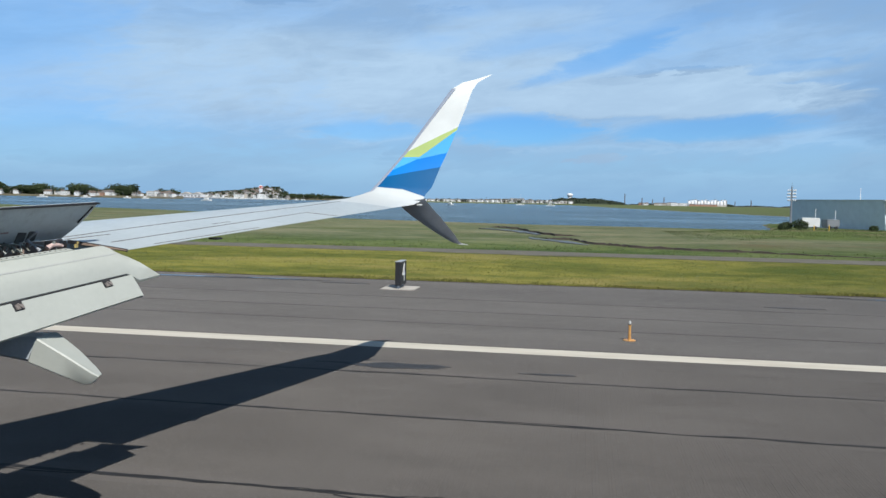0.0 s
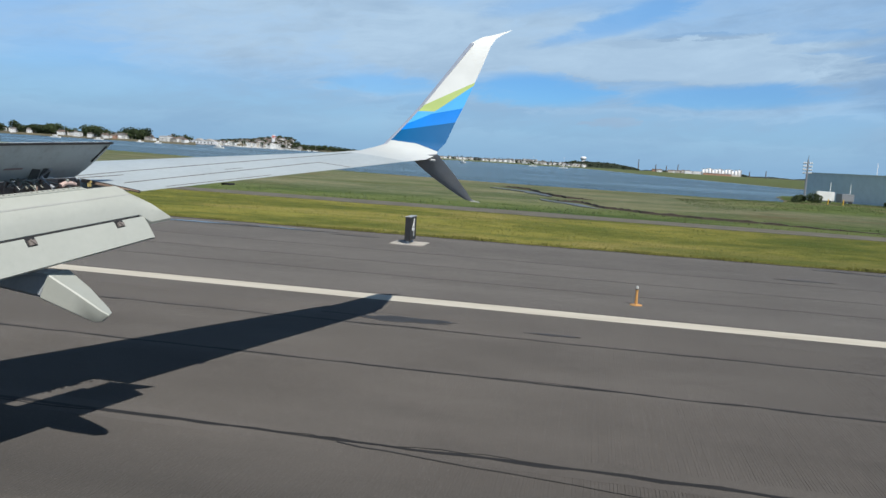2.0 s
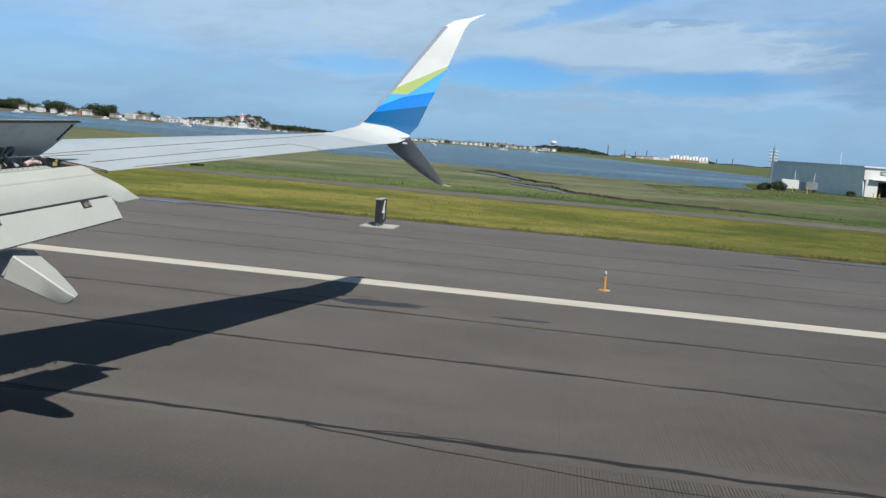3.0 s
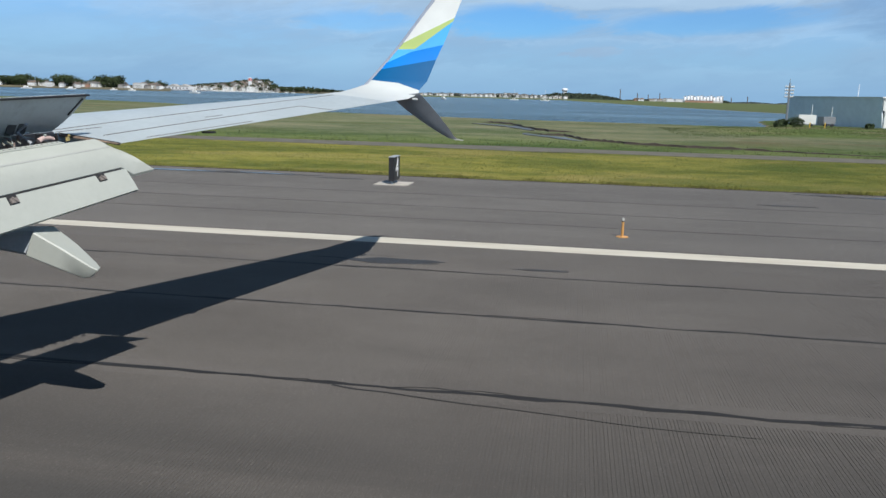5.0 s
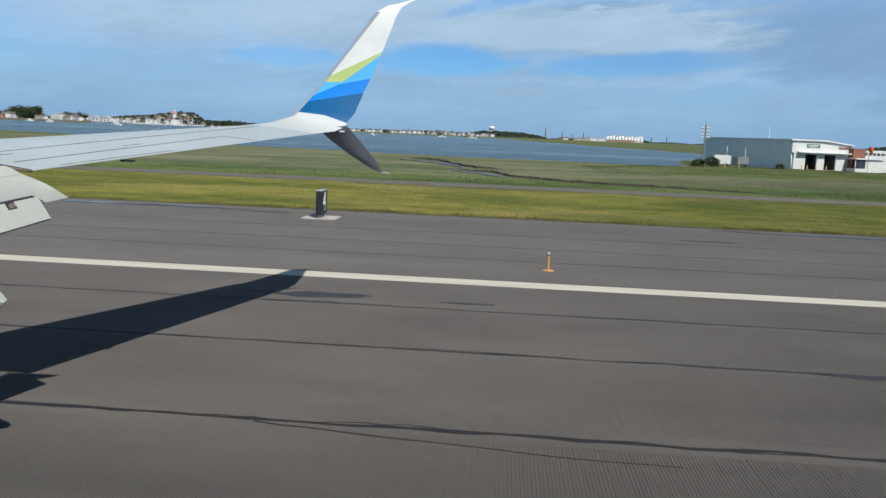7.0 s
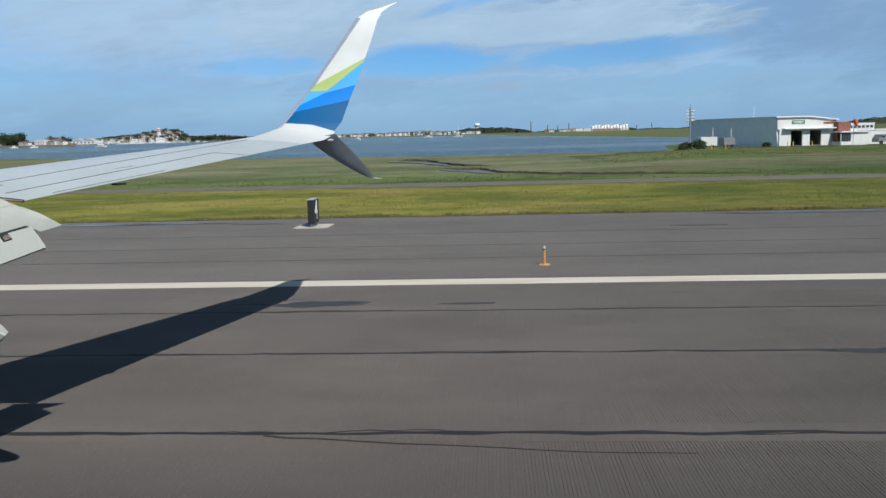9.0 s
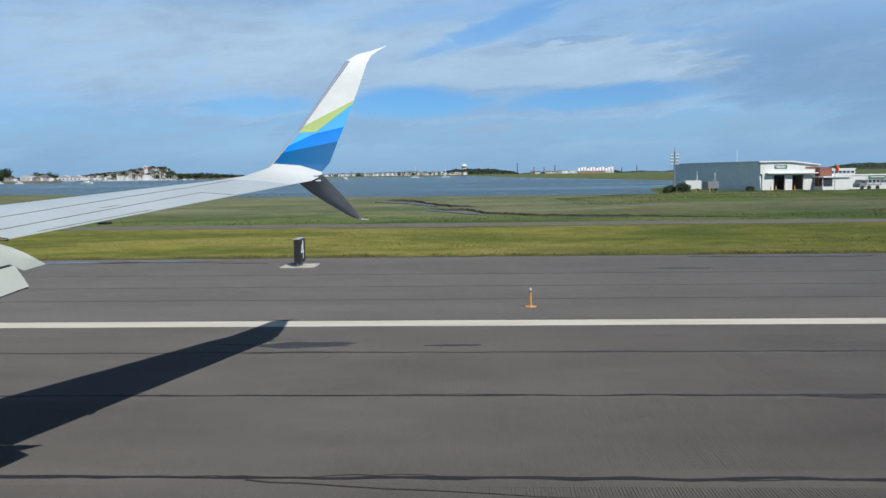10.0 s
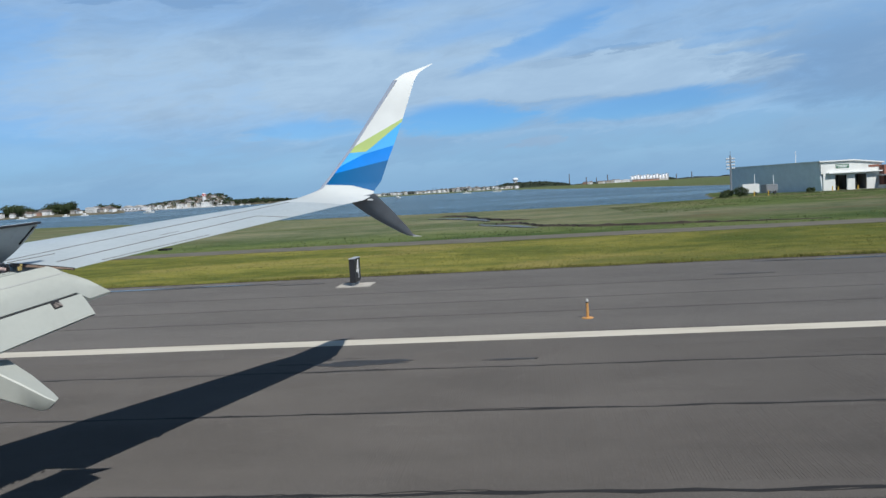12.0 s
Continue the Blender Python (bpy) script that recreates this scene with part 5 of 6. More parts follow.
def flatbed(x, y, turn):
    """A small service truck with a flat deck."""
    e = empty("flatbed_truck", "grey flatbed service truck parked before the annex", "truck", at=(x, y, -0.1), turn=turn)
    part("deck", boxed((0.0, 0.0, 0.75), (3.4, 1.9, 0.92), 0.03), M_POLE, e)
    cab = part("cab", loft([[(-1.5, yy, 0.4), (0.0, yy, 0.4), (0.0, yy, 1.75), (-0.9, yy, 1.8), (-1.2, yy, 1.25), (-1.5, yy, 1.15)] for yy in (0.05, 1.85)]), M_POLE, e)
    part("side_window", boxed((-1.0, 0.02, 1.25), (-0.2, 0.045, 1.65)), M_GLASS, cab)
    for a in (-0.9, 0.7, 2.6):
        part("wheel", loft([[(a + 0.36 * math.cos(t), yy, 0.36 + 0.36 * math.sin(t)) for t in (2 * math.pi * k / 14 for k in range(14))] for yy in (0.0, 0.25)]), M_SEAL_SHADE, e)
    for a in (0.1, 1.6, 3.2):
        part("stake", boxed((a, 0.02, 0.92), (a + 0.08, 0.10, 1.45)), M_POLE, e)


flatbed(74.1, 160.5, 16)


def tank_stand(x, y):
    e = empty("fuel_tank", "small white drum tank raised on dark legs", "tank", at=(x, y, land(x, y)))
    part("drum", loft([[(xx, 0.58 * rr * math.cos(t), 3.3 + 0.58 * rr * math.sin(t)) for t in (2 * math.pi * k / 16 for k in range(16))] for xx, rr in ((-0.85, 0.75), (-0.75, 1.0), (0.75, 1.0), (0.85, 0.75))]), M_ROOFW, e, "white painted drum", 0.8)
    for a in (-0.6, 0.6):
        for b in (-0.45, 0.45):
            part("leg", tube([(a, b, -0.3), (a, b * 0.8, 3.0)], 0.08, 6), M_SEAL_SHADE, e)


tank_stand(83.8, 161.0)
for k, (x, y) in enumerate(((38.5, 147.5), (40.8, 147.2), (51.5, 147.5))):
    b = empty("bollard", "yellow marker post on the grass bank", "bollard", "marker posts", at=(x, y, land(x, y)))
    part("post", lathe([(0.09, -0.3), (0.09, 0.8), (0.05, 0.88)], 10), M_YPAINT, b)


# ---- shrubs at the corner of the hangar
def shrub(x, y, size, seed):
    rnd = random.Random(seed)
    e = empty("shrub", "dark green leafy shrub beside the hangar", "shrub", "shrubs", at=(x, y, land(x, y)))
    bm = bmesh.new()
    for k in range(5):
        a = 1.26 * k
        tube([(0, 0, -0.2), (math.cos(a) * size * 0.4, math.sin(a) * size * 0.4, size * 0.7)], 0.04, 5, bm=bm, taper=0.4)
    part("stems", bm, M_REED, e)
    verts, faces = [], []
    for _ in range(420):
        d = Vector((rnd.gauss(0, 1), rnd.gauss(0, 1), rnd.gauss(0, 1))).normalized() * size * rnd.uniform(0.5, 1.0)
        c = Vector((d.x, d.y * 0.7, size * 0.62 + d.z * 0.55))
        n = len(verts)
        verts += [c + Vector((rnd.uniform(-1, 1), rnd.uniform(-1, 1), rnd.uniform(-1, 1))) * 0.20 for _ in range(4)]
        faces += [(n, n + 1, n + 2), (n, n + 2, n + 3)]
    me = bpy.data.meshes.new("foliage")
    me.from_pydata(verts, [], faces)
    me.materials.append(M_SHRUB)
    f = new("foliage", me)
    f.parent = e


M_SHRUB = paint("shrub_leaves", (0.050, 0.075, 0.026), 0.9, 0.3, 0.8)
for k, (x, y, s) in enumerate(((36.7, 149.5, 1.5), (34.7, 150.5, 1.1), (33.5, 148.0, 0.8), (48.1, 148.0, 0.7))):
    shrub(x, y, s, 40 + k)


# ---- trees and houses of the far shore ----
M_LEAF = [paint("tree_leaves_dark", (0.030, 0.050, 0.016), 0.9, 0.3, 0.25), paint("tree_leaves_mid", (0.046, 0.070, 0.022), 0.9, 0.3, 0.25)]
M_BARK = paint("grey_bark", (0.11, 0.085, 0.065), 0.9, 0.15, 2.0)


def tree(height, spread, seed, mat):
    """A trunk with limbs, and a crown of many small leaf clumps."""
    rnd = random.Random(seed)
    e = empty("tree", "dark green leafy tree on the far shore", "tree", "shore trees")
    bm = tube([(0, 0, -3.0), (0.1, 0, height * 0.25), (0.0, 0.1, height * 0.55)], 0.035 * height, 6, taper=0.4)
    for k in range(4):
        a = 1.57 * k + rnd.uniform(-0.5, 0.5)
        tube([(0, 0, height * (0.25 + 0.07 * k)), (math.cos(a) * spread * 0.5, math.sin(a) * spread * 0.5, height * (0.5 + 0.08 * k))], 0.014 * height, 5, bm=bm, taper=0.4)
    part("trunk", bm, M_BARK, e)
    verts, faces = [], []
    lobes = [(rnd.uniform(-0.6, 0.6) * spread, rnd.uniform(-0.6, 0.6) * spread, height * rnd.uniform(0.22, 0.80), spread * rnd.uniform(0.32, 0.55)) for _ in range(11)]
    for lx, ly, lz, lr in lobes:
        for _ in range(46):
            d = Vector((rnd.gauss(0, 1), rnd.gauss(0, 1), rnd.gauss(0, 1))).normalized()
            c = Vector((lx, ly, lz)) + Vector((d.x, d.y, d.z * 0.75)) * lr * rnd.uniform(0.65, 1.08)
            s = lr * rnd.uniform(0.16, 0.34)
            n = len(verts)
            pts = [c + Vector((rnd.uniform(-1, 1), rnd.uniform(-1, 1), rnd.uniform(-1, 1))) * s for _ in range(4)]
            verts += pts
            faces += [(n, n + 1, n + 2), (n, n + 2, n + 3), (n, n + 3, n + 1), (n + 1, n + 3, n + 2)]
    me = bpy.data.meshes.new("crown")
    me.from_pydata(verts, [], faces)
    me.materials.append(mat)
    c = new("crown", me)
    c.parent = e
    c["label"] = "dark green leafy crown"
    return e


HOUSE_WALLS = [paint("white_clapboard", (0.68, 0.69, 0.69), 0.7, 0.05, 0.5), paint("cream_clapboard", (0.50, 0.46, 0.40), 0.7, 0.05, 0.5), paint("grey_shingle_wall", (0.34, 0.33, 0.31), 0.8, 0.08, 0.5), paint("tan_brick_wall", (0.38, 0.22, 0.15), 0.8, 0.08, 0.5)]
HOUSE_ROOFS = [paint("grey_shingle_roof", (0.13, 0.125, 0.12), 0.85, 0.1, 0.5), paint("brown_shingle_roof", (0.150, 0.115, 0.092), 0.85, 0.1, 0.5), paint("light_flat_roof", (0.42, 0.41, 0.39), 0.8, 0.08, 0.5)]


def house(w_, d_, h_, roof_h, wall, roof, label):
    e = empty("house", label, "house", "shore houses")
    part("wall", boxed((-w_ / 2, -d_ / 2, -8.0), (w_ / 2, d_ / 2, h_)), wall, e)
    o = 0.35
    part("roof", loft([[(x, -d_ / 2 - o, h_), (x, 0, h_ + roof_h), (x, d_ / 2 + o, h_)] for x in (-w_ / 2 - o, w_ / 2 + o)]), roof, e)
    part("chimney", boxed((w_ * 0.2, -0.4, h_ + roof_h * 0.4), (w_ * 0.2 + 0.8, 0.4, h_ + roof_h + 0.9)), HOUSE_WALLS[3], e)
    nx = max(2, int(w_ / 3.2))
    for fl in range(max(1, int(h_ / 2.9))):
        for k in range(nx):
            cx = -w_ / 2 + w_ * (k + 0.5) / nx
            z = 1.0 + fl * 2.9
            part("window", boxed((cx - 0.55, -d_ / 2 - 0.05, z), (cx + 0.55, -d_ / 2 - 0.004, z + 1.4)), M_GLASS, e)
    return e


proto_houses = []
for k, (w_, d_, h_, r_, wi, ri, lb) in enumerate((
        (11, 9, 6.2, 3.2, 0, 0, "white clapboard house with a grey gabled roof"),
        (14, 9, 5.8, 2.6, 0, 1, "wide white house with a brown roof by the water"),
        (9, 9, 8.6, 2.8, 1, 0, "tall cream house with a grey roof"),
        (12, 10, 6.0, 3.0, 2, 0, "grey shingled house with a dark roof"),
        (13, 10, 5.6, 3.2, 1, 1, "cream house with a brown gabled roof"),
        (10, 9, 6.4, 3.0, 3, 1, "tan brick house with a brown roof"),
        (20, 11, 8.2, 1.2, 0, 2, "long white block with a low pale roof"))):
    proto_houses.append(house(w_, d_, h_, r_, HOUSE_WALLS[wi], HOUSE_ROOFS[ri], lb))
proto_trees = [tree(11, 5.0, s, M_LEAF[s % 2]) for s in (1, 2, 3, 4)]
used = set()


def place(ob, m):
    """Sets the first of a kind down, then copies it."""
    if ob.name in used:
        return copy_thing(ob, m)
    used.add(ob.name)
    ob.matrix_basis = m
    return ob


def at_bearing(deg, dist):
    return dist * math.tan(radians(deg)), dist


def hills(x, y):
    """Height of the far shore."""
    h = 2.0
    for b, d, w_, hh in ((-23.9, 2080, 1.9, 17.0), (-22.3, 2080, 1.2, 20.0), (-26.6, 2080, 1.6, 4.0), (-19.6, 2080, 1.6, 7.0), (-31.5, 1150, 2.5, 4.0), (-38, 1150, 5.0, 5.0)):
        hx = d * math.tan(radians(b))
        h += hh * math.exp(-((x - hx) / (d * math.tan(radians(w_)))) ** 2 - ((y - d - 75) / 62) ** 2)
    return h


def shore_bank(name, b0, b1, dist, depth, height, mat, label, step=0.5):
    """A low bank of land on the far side of the water, its crest following the hills."""
    loops = []
    n = int((b1 - b0) / step)
    for i in range(n + 1):
        b = b0 + (b1 - b0) * i / n
        loops.append([(dist * k * math.tan(radians(b)), dist * k, z) for k, z in ((1.0, -2.0), (1.0, 0.2), (1.01, 1.2))] +
                     [(lambda q: (q[0], q[1], hills(*q) + height - 2.0))((dist * k * math.tan(radians(b)), dist * k)) for k in (1.016, 1.023, 1.030, 1.037, 1.045, 1.055, 1.07, 1 + depth)] + [(dist * (1 + depth + 0.05) * math.tan(radians(b)), dist * (1 + depth + 0.05), -2.0)])
    return tagged(link(name, loft(loops), mat, None, "", 0.8), label, "shore", kind="structure")


M_BANK = paint("shore_bank_scrub", (0.135, 0.120, 0.070), 0.9, 0.25, 0.02)
M_FARWOOD = paint("far_woodland", (0.034, 0.050, 0.028), 0.9, 0.25, 0.03)
# Scrub green greyed in its base colour to suggest haze over distance.
M_FARHILL = paint("far_hill_scrub_hazed", (0.060, 0.078, 0.060), 0.9, 0.2, 0.01)
shore_bank("backdrop_shore_near", -47, -27.5, 1080, 0.16, 2.4, M_BANK, "low near shore with lawns and shingle")
shore_bank("backdrop_shore_mid", -31, -13.0, 2050, 0.12, 2.4, M_BANK, "low wooded shore with a built up hill")
shore_bank("backdrop_shore_far", -14, 4.0, 2700, 0.12, 2.4, M_BANK, "thin far shore with rows of houses")
shore_bank("backdrop_shore_right", 0.0, 40, 3300, 0.15, 3.0, M_BANK, "thin far shore of an industrial point")

rnd = random.Random(11)
# each stretch: kind, count, bearings, distance, depth range, size range, extra height
STRETCH = [
    ("house", 100, [(-46, -28.2, 0), (-36, -28.2, 0)], 1080, (1.012, 1.08), (0.50, 0.90)),
    ("tree", 34, [(-31.2, 0.40, 1), (-34.0, 0.7, 1), (-36.8, 0.5, 1), (-39.5, 0.8, 1)], 1080, (1.02, 1.06), (1.4, 2.0)),
    ("tree", 80, [(-46, -28, 0), (-31.4, 0.5, 1), (-34.2, 0.6, 1), (-37, 0.5, 1)], 1080, (1.03, 1.13), (0.8, 1.5)),
    ("white house", 260, [(-22.9, 1.0, 1), (-24.4, 1.4, 1), (-30, -21.0, 0)], 2050, (1.008, 1.052), (0.55, 0.85)),
    ("tree", 270, [(-22.6, 1.0, 1), (-24.5, 1.5, 1), (-30, -20, 0), (-20.6, 0.8, 1), (-19.0, 1.2, 1)], 2050, (1.008, 1.056), (0.65, 1.25)),
]
for kind, count, spans, dist, depth, sizes in STRETCH:
    for k in range(count):
        p, q, normal = rnd.choice(spans)
        b = rnd.gauss(p, q) if normal else rnd.uniform(p, q)
        d = dist * rnd.uniform(*depth)
        x, y = d * math.tan(radians(b)), d
        z = hills(x, y) - (1.8 if kind == "tree" else 0.0) + (5 * math.exp(-((b + 4.5) / 2.0) ** 2) if dist == 2700 else 0.0)
        s = rnd.uniform(*sizes)
        if kind != "tree":
            ob = place(rnd.choice(proto_houses + proto_houses[:3] + proto_houses[:2] if kind == "house" else proto_houses[:2] * 3 + proto_houses[2:5] + proto_houses[6:]), pose(x, y, z + 0.4, 0, 0, rnd.uniform(-35, 35)))
            ob.scale = (s, s, s)
        else:
            ob = place(rnd.choice(proto_trees), pose(x, y, z, 0, 0, rnd.uniform(0, 360)))
            ob.scale = (s * 1.25, s * 1.25, s)


def far_terrace(b0, b1, count, dist, seed):
    """The uncountable small houses of the far shore, as one mesh."""
    rnd = random.Random(seed)
    me = bpy.data.meshes.new("far_houses")
    verts, faces, slots = [], [], []
    for _ in range(count):
        b = rnd.choice((rnd.uniform(b0, b1), rnd.gauss(-4.6, 1.9), rnd.gauss(-6.2, 1.8)))
        if not b0 < b < b1:
            continue
        d = dist * rnd.uniform(1.008, 1.04)
        x, y = d * math.tan(radians(b)), d
        z = hills(x, y) + 6 * math.exp(-((b + 4.5) / 2.0) ** 2) * (d / dist - 1.008) / 0.032
        a, w_, d_, h_, r_ = radians(rnd.uniform(-50, 50)), rnd.uniform(2.4, 5.5), rnd.uniform(3, 5), rnd.uniform(3.5, 8.5), rnd.uniform(1.6, 3.4)
        n = len(verts)
        for px, py, pz in ((-1, -1, -4), (1, -1, -4), (1, 1, -4), (-1, 1, -4), (-1, -1, h_), (1, -1, h_), (1, 1, h_), (-1, 1, h_), (-1, 0, h_ + r_), (1, 0, h_ + r_)):
            qx, qy = px * w_, py * d_
            verts.append((x + qx * math.cos(a) - qy * math.sin(a), y + qx * math.sin(a) + qy * math.cos(a), z + pz))
        wall = rnd.choice((0, 0, 0, 0, 1, 2))
        for f, m in (((0, 1, 5, 4), wall), ((1, 2, 6, 9, 5), wall), ((2, 3, 7, 6), wall), ((3, 0, 4, 8, 7), wall), ((4, 5, 9, 8), 3), ((6, 7, 8, 9), 3)):
            faces.append(tuple(n + i for i in f))
            slots.append(m)
    me.from_pydata(verts, [], faces)
    for m in HOUSE_WALLS[:3] + HOUSE_ROOFS[:1]:
        me.materials.append(m)
    me.polygons.foreach_set("material_index", slots)
    tagged(new("far_houses", me), "rows of small white and grey far shore houses", "houses", kind="stuff")


far_terrace(-13.0, -0.8, 330, 2700, 21)


def far_crowns(b0, b1, count, dist, seed):
    """The trees among the far houses, as one mesh of leaf clumps."""
    rnd = random.Random(seed)
    verts, faces = [], []
    for _ in range(count):
        b = rnd.choice((rnd.uniform(b0, b1), rnd.gauss(-8.0, 1.4), rnd.gauss(-4.8, 1.6)))
        d = dist * rnd.uniform(1.006, 1.04)
        x, y, s = d * math.tan(radians(b)), d, rnd.uniform(2.2, 5.0)
        z = hills(x, y) + 5 * math.exp(-((b + 4.5) / 2.0) ** 2) * (d / dist - 1.006) / 0.034
        for _ in range(34):
            c = Vector((x + rnd.gauss(0, 0.55) * s, y + rnd.gauss(0, 0.5) * s, z + s * 1.1 + rnd.gauss(0, 0.6) * s))
            k = len(verts)
            verts += [c + Vector((rnd.uniform(-1, 1), rnd.uniform(-1, 1), rnd.uniform(-1, 1))) * s * 0.42 for _ in range(4)]
            faces += [(k, k + 1, k + 2), (k, k + 2, k + 3), (k, k + 3, k + 1), (k + 1, k + 3, k + 2)]
    me = bpy.data.meshes.new("far_trees")
    me.from_pydata(verts, [], faces)
    me.materials.append(M_FARWOOD)
    tagged(new("far_trees", me), "dark green trees among the far houses", "trees", kind="stuff")


far_crowns(-14.0, -0.8, 170, 2700, 23)


def woods(name, b0, b1, dist, top, seed, mat, label, n=2600):
    """A far wood as one mass of clumps over a hill's outline."""
    rnd = random.Random(seed)
    verts, faces = [], []
    for _ in range(n):
        u = rnd.random()
        b = b0 + (b1 - b0) * u
        prof = top * (math.sin(math.pi * min(max(u, 0.0), 1.0)) ** 0.6) * (0.85 + 0.25 * noise.noise((u * 9, seed, 0)))
        z = prof * rnd.random() ** 0.6
        d = dist * rnd.uniform(1.0, 1.03)
        c = Vector((d * math.tan(radians(b)), d, z + 1.5))
        s = rnd.uniform(2.0, 4.6)
        k = len(verts)
        verts += [c + Vector((rnd.uniform(-1, 1), rnd.uniform(-1, 1), rnd.uniform(-0.8, 0.8))) * s for _ in range(4)]
        faces += [(k, k + 1, k + 2), (k, k + 2, k + 3), (k, k + 3, k + 1), (k + 1, k + 3, k + 2)]
    # the hill body that the trees stand on
    k = len(verts)
    m = 30
    for i in range(m + 1):
        u = i / m
        b = b0 + (b1 - b0) * u
        z = 0.86 * top * (math.sin(math.pi * u) ** 0.6)
        for dd, zz in ((0.998, 0.0), (1.012, z), (1.06, -1.0)):
            verts.append((dist * dd * math.tan(radians(b)), dist * dd, zz))
    faces += [(k + 3 * i + j, k + 3 * i + j + 1, k + 3 * i + j + 4, k + 3 * i + j + 3) for i in range(m) for j in range(2)]
    me = bpy.data.meshes.new(name)
    me.from_pydata(verts, [], faces)
    me.materials.append(mat)
    return tagged(new(name, me), label, "woodland", kind="stuff")


woods("far_woods", -3.4, 2.9, 2840, 25, 1, M_FARWOOD, "dark wooded hill below the white water tower")
woods("hill_woods", -27.2, -20.6, 2185, 24, 12, M_FARWOOD, "dark trees between the houses of the hill", 3200)
woods("hill_woods", -13.0, -0.5, 2850, 9, 13, M_FARWOOD, "dark trees behind the far houses", 3000)
woods("shore_woods", -46.0, -28.0, 1250, 9, 14, M_FARWOOD, "dark trees behind the near shore houses", 4200)
woods("far_woods", -22.0, -14.5, 2130, 10, 2, M_FARWOOD, "dark woods running down from the hill", 1800)
woods("far_woods", 8.6, 9.9, 3350, 12, 3, M_FARWOOD, "low dark woods beside the works", 900)
woods("far_woods", 3.0, 8.0, 3380, 9, 9, M_FARWOOD, "low dark woods behind the works", 1300)
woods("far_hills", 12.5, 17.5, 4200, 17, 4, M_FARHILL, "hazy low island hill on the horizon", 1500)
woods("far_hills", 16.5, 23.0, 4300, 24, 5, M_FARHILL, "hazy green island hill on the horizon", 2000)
woods("far_hills", 22.3, 29.0, 3200, 32, 6, M_FARWOOD, "dark wooded island on the horizon", 2400)
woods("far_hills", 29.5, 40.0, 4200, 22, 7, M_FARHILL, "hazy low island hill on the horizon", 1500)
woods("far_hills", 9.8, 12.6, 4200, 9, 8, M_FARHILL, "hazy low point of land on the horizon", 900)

M_TOWERW = paint("white_tower_paint", (0.74, 0.75, 0.76), 0.5, 0.03, 0.1)
M_TOWERR = paint("red_tower_paint", (0.55, 0.07, 0.05), 0.5, 0.05, 0.1)
M_STACK = paint("dark_chimney", (0.13, 0.11, 0.10), 0.8, 0.1, 0.1)


def red_tower():
    x, y = at_bearing(-22.45, 2085)
    e = empty("checkered_water_tower", "red and white banded water tower on a hill", "water tower", at=(x, y, hills(x, y) + 2.5))
    part("shaft", lathe([(4.6, -12), (4.6, 16)], 20), M_TOWERW, e)
    part("band", lathe([(5.0, 16), (5.0, 22.5)], 20), M_TOWERR, e, "red painted band")
    for k in range(5):
        a = 2 * math.pi * (k + 0.3) / 5
        part("panel", boxed((5.0 * math.cos(a) - 1.2, 5.0 * math.sin(a) - 1.2, 17.0), (5.0 * math.cos(a) + 1.2, 5.0 * math.sin(a) + 1.2, 20.0)), M_TOWERW, e, "white painted panel")
    part("cap", lathe([(5.2, 22.5), (5.0, 23.3), (2.4, 24.4), (0.5, 24.8)], 20), M_TOWERW, e)


def white_tower():
    x, y = at_bearing(-0.98, 2880)
    e = empty("white_water_tower", "white bulb shaped water tower above a wooded hill", "water tower", at=(x, y, 15))
    part("stem", lathe([(7.6, -6), (6.8, 5), (6.6, 11)], 20), M_TOWERW, e)
    part("bulb", lathe([(6.6, 11), (8.8, 13.5), (10.2, 15.5), (10.4, 20), (9.0, 22.5), (4.0, 24), (0.5, 24.4)], 24), M_TOWERW, e, "white tank bulb", 1.0)
    part("skirt_band", lathe([(10.55, 16.2), (10.55, 17.0)], 24), M_POLE, e)


def digesters():
    bs = [7.0 + 0.205 * k for k in range(12)]
    for k, b in enumerate(bs):
        d = 3260 + 30 * (k % 2)
        x, y = at_bearing(b, d)
        e = empty("digester_tank", "white egg shaped tank at a waterside works", "tank", "digester tanks", at=(x, y, -3 + 2.0 * ((k * 7) % 3)))
        part("shell", lathe([(6.0, 0), (8.0, 6), (8.2, 12), (6.4, 19), (3.4, 24), (1.5, 26)], 16), M_TOWERW, e, "", 1.0)
        part("cap", lathe([(2.2, 25.5), (2.2, 29.0), (0.4, 29.6)], 10), M_POLE, e)
        part("stair_tower", boxed((4.5, -7.5, 0), (7.5, -5.0, 21.0 + 2.5 * (k % 3))), HOUSE_WALLS[2], e, "grey stair tower")
        part("walkway", boxed((-9.5, -1.2, 25.2), (9.5, 1.2, 26.4)), M_TOWERW, e)
    x, y = at_bearing(8.1, 3225)
    e = empty("works_building", "long tan works building in front of white tanks", "building", at=(x, y, 1))
    part("wall", boxed((-62, 0, -2), (40, 20, 8)), HOUSE_WALLS[3], e)
    part("low_wall", boxed((40, 0, -2), (70, 20, 7)), HOUSE_WALLS[1], e)
    part("roof", boxed((-63, -1, 8), (41, 21, 9)), HOUSE_ROOFS[1], e)


red_tower()
white_tower()
digesters()
for b, h in ((2.75, 45), (3.9, 30), (4.6, 26), (5.35, 34), (9.9, 22), (10.9, 28)):
    x, y = at_bearing(b, 3300)
    e = empty("chimney_stack", "slim dark chimney on the far shore", "chimney", "far chimneys", at=(x, y, 0))
    part("shaft", lathe([(2.2, 0), (1.5, h)], 10), M_STACK, e)
    part("rim", lathe([(1.8, h), (1.8, h + 1.2)], 10), M_STACK, e)
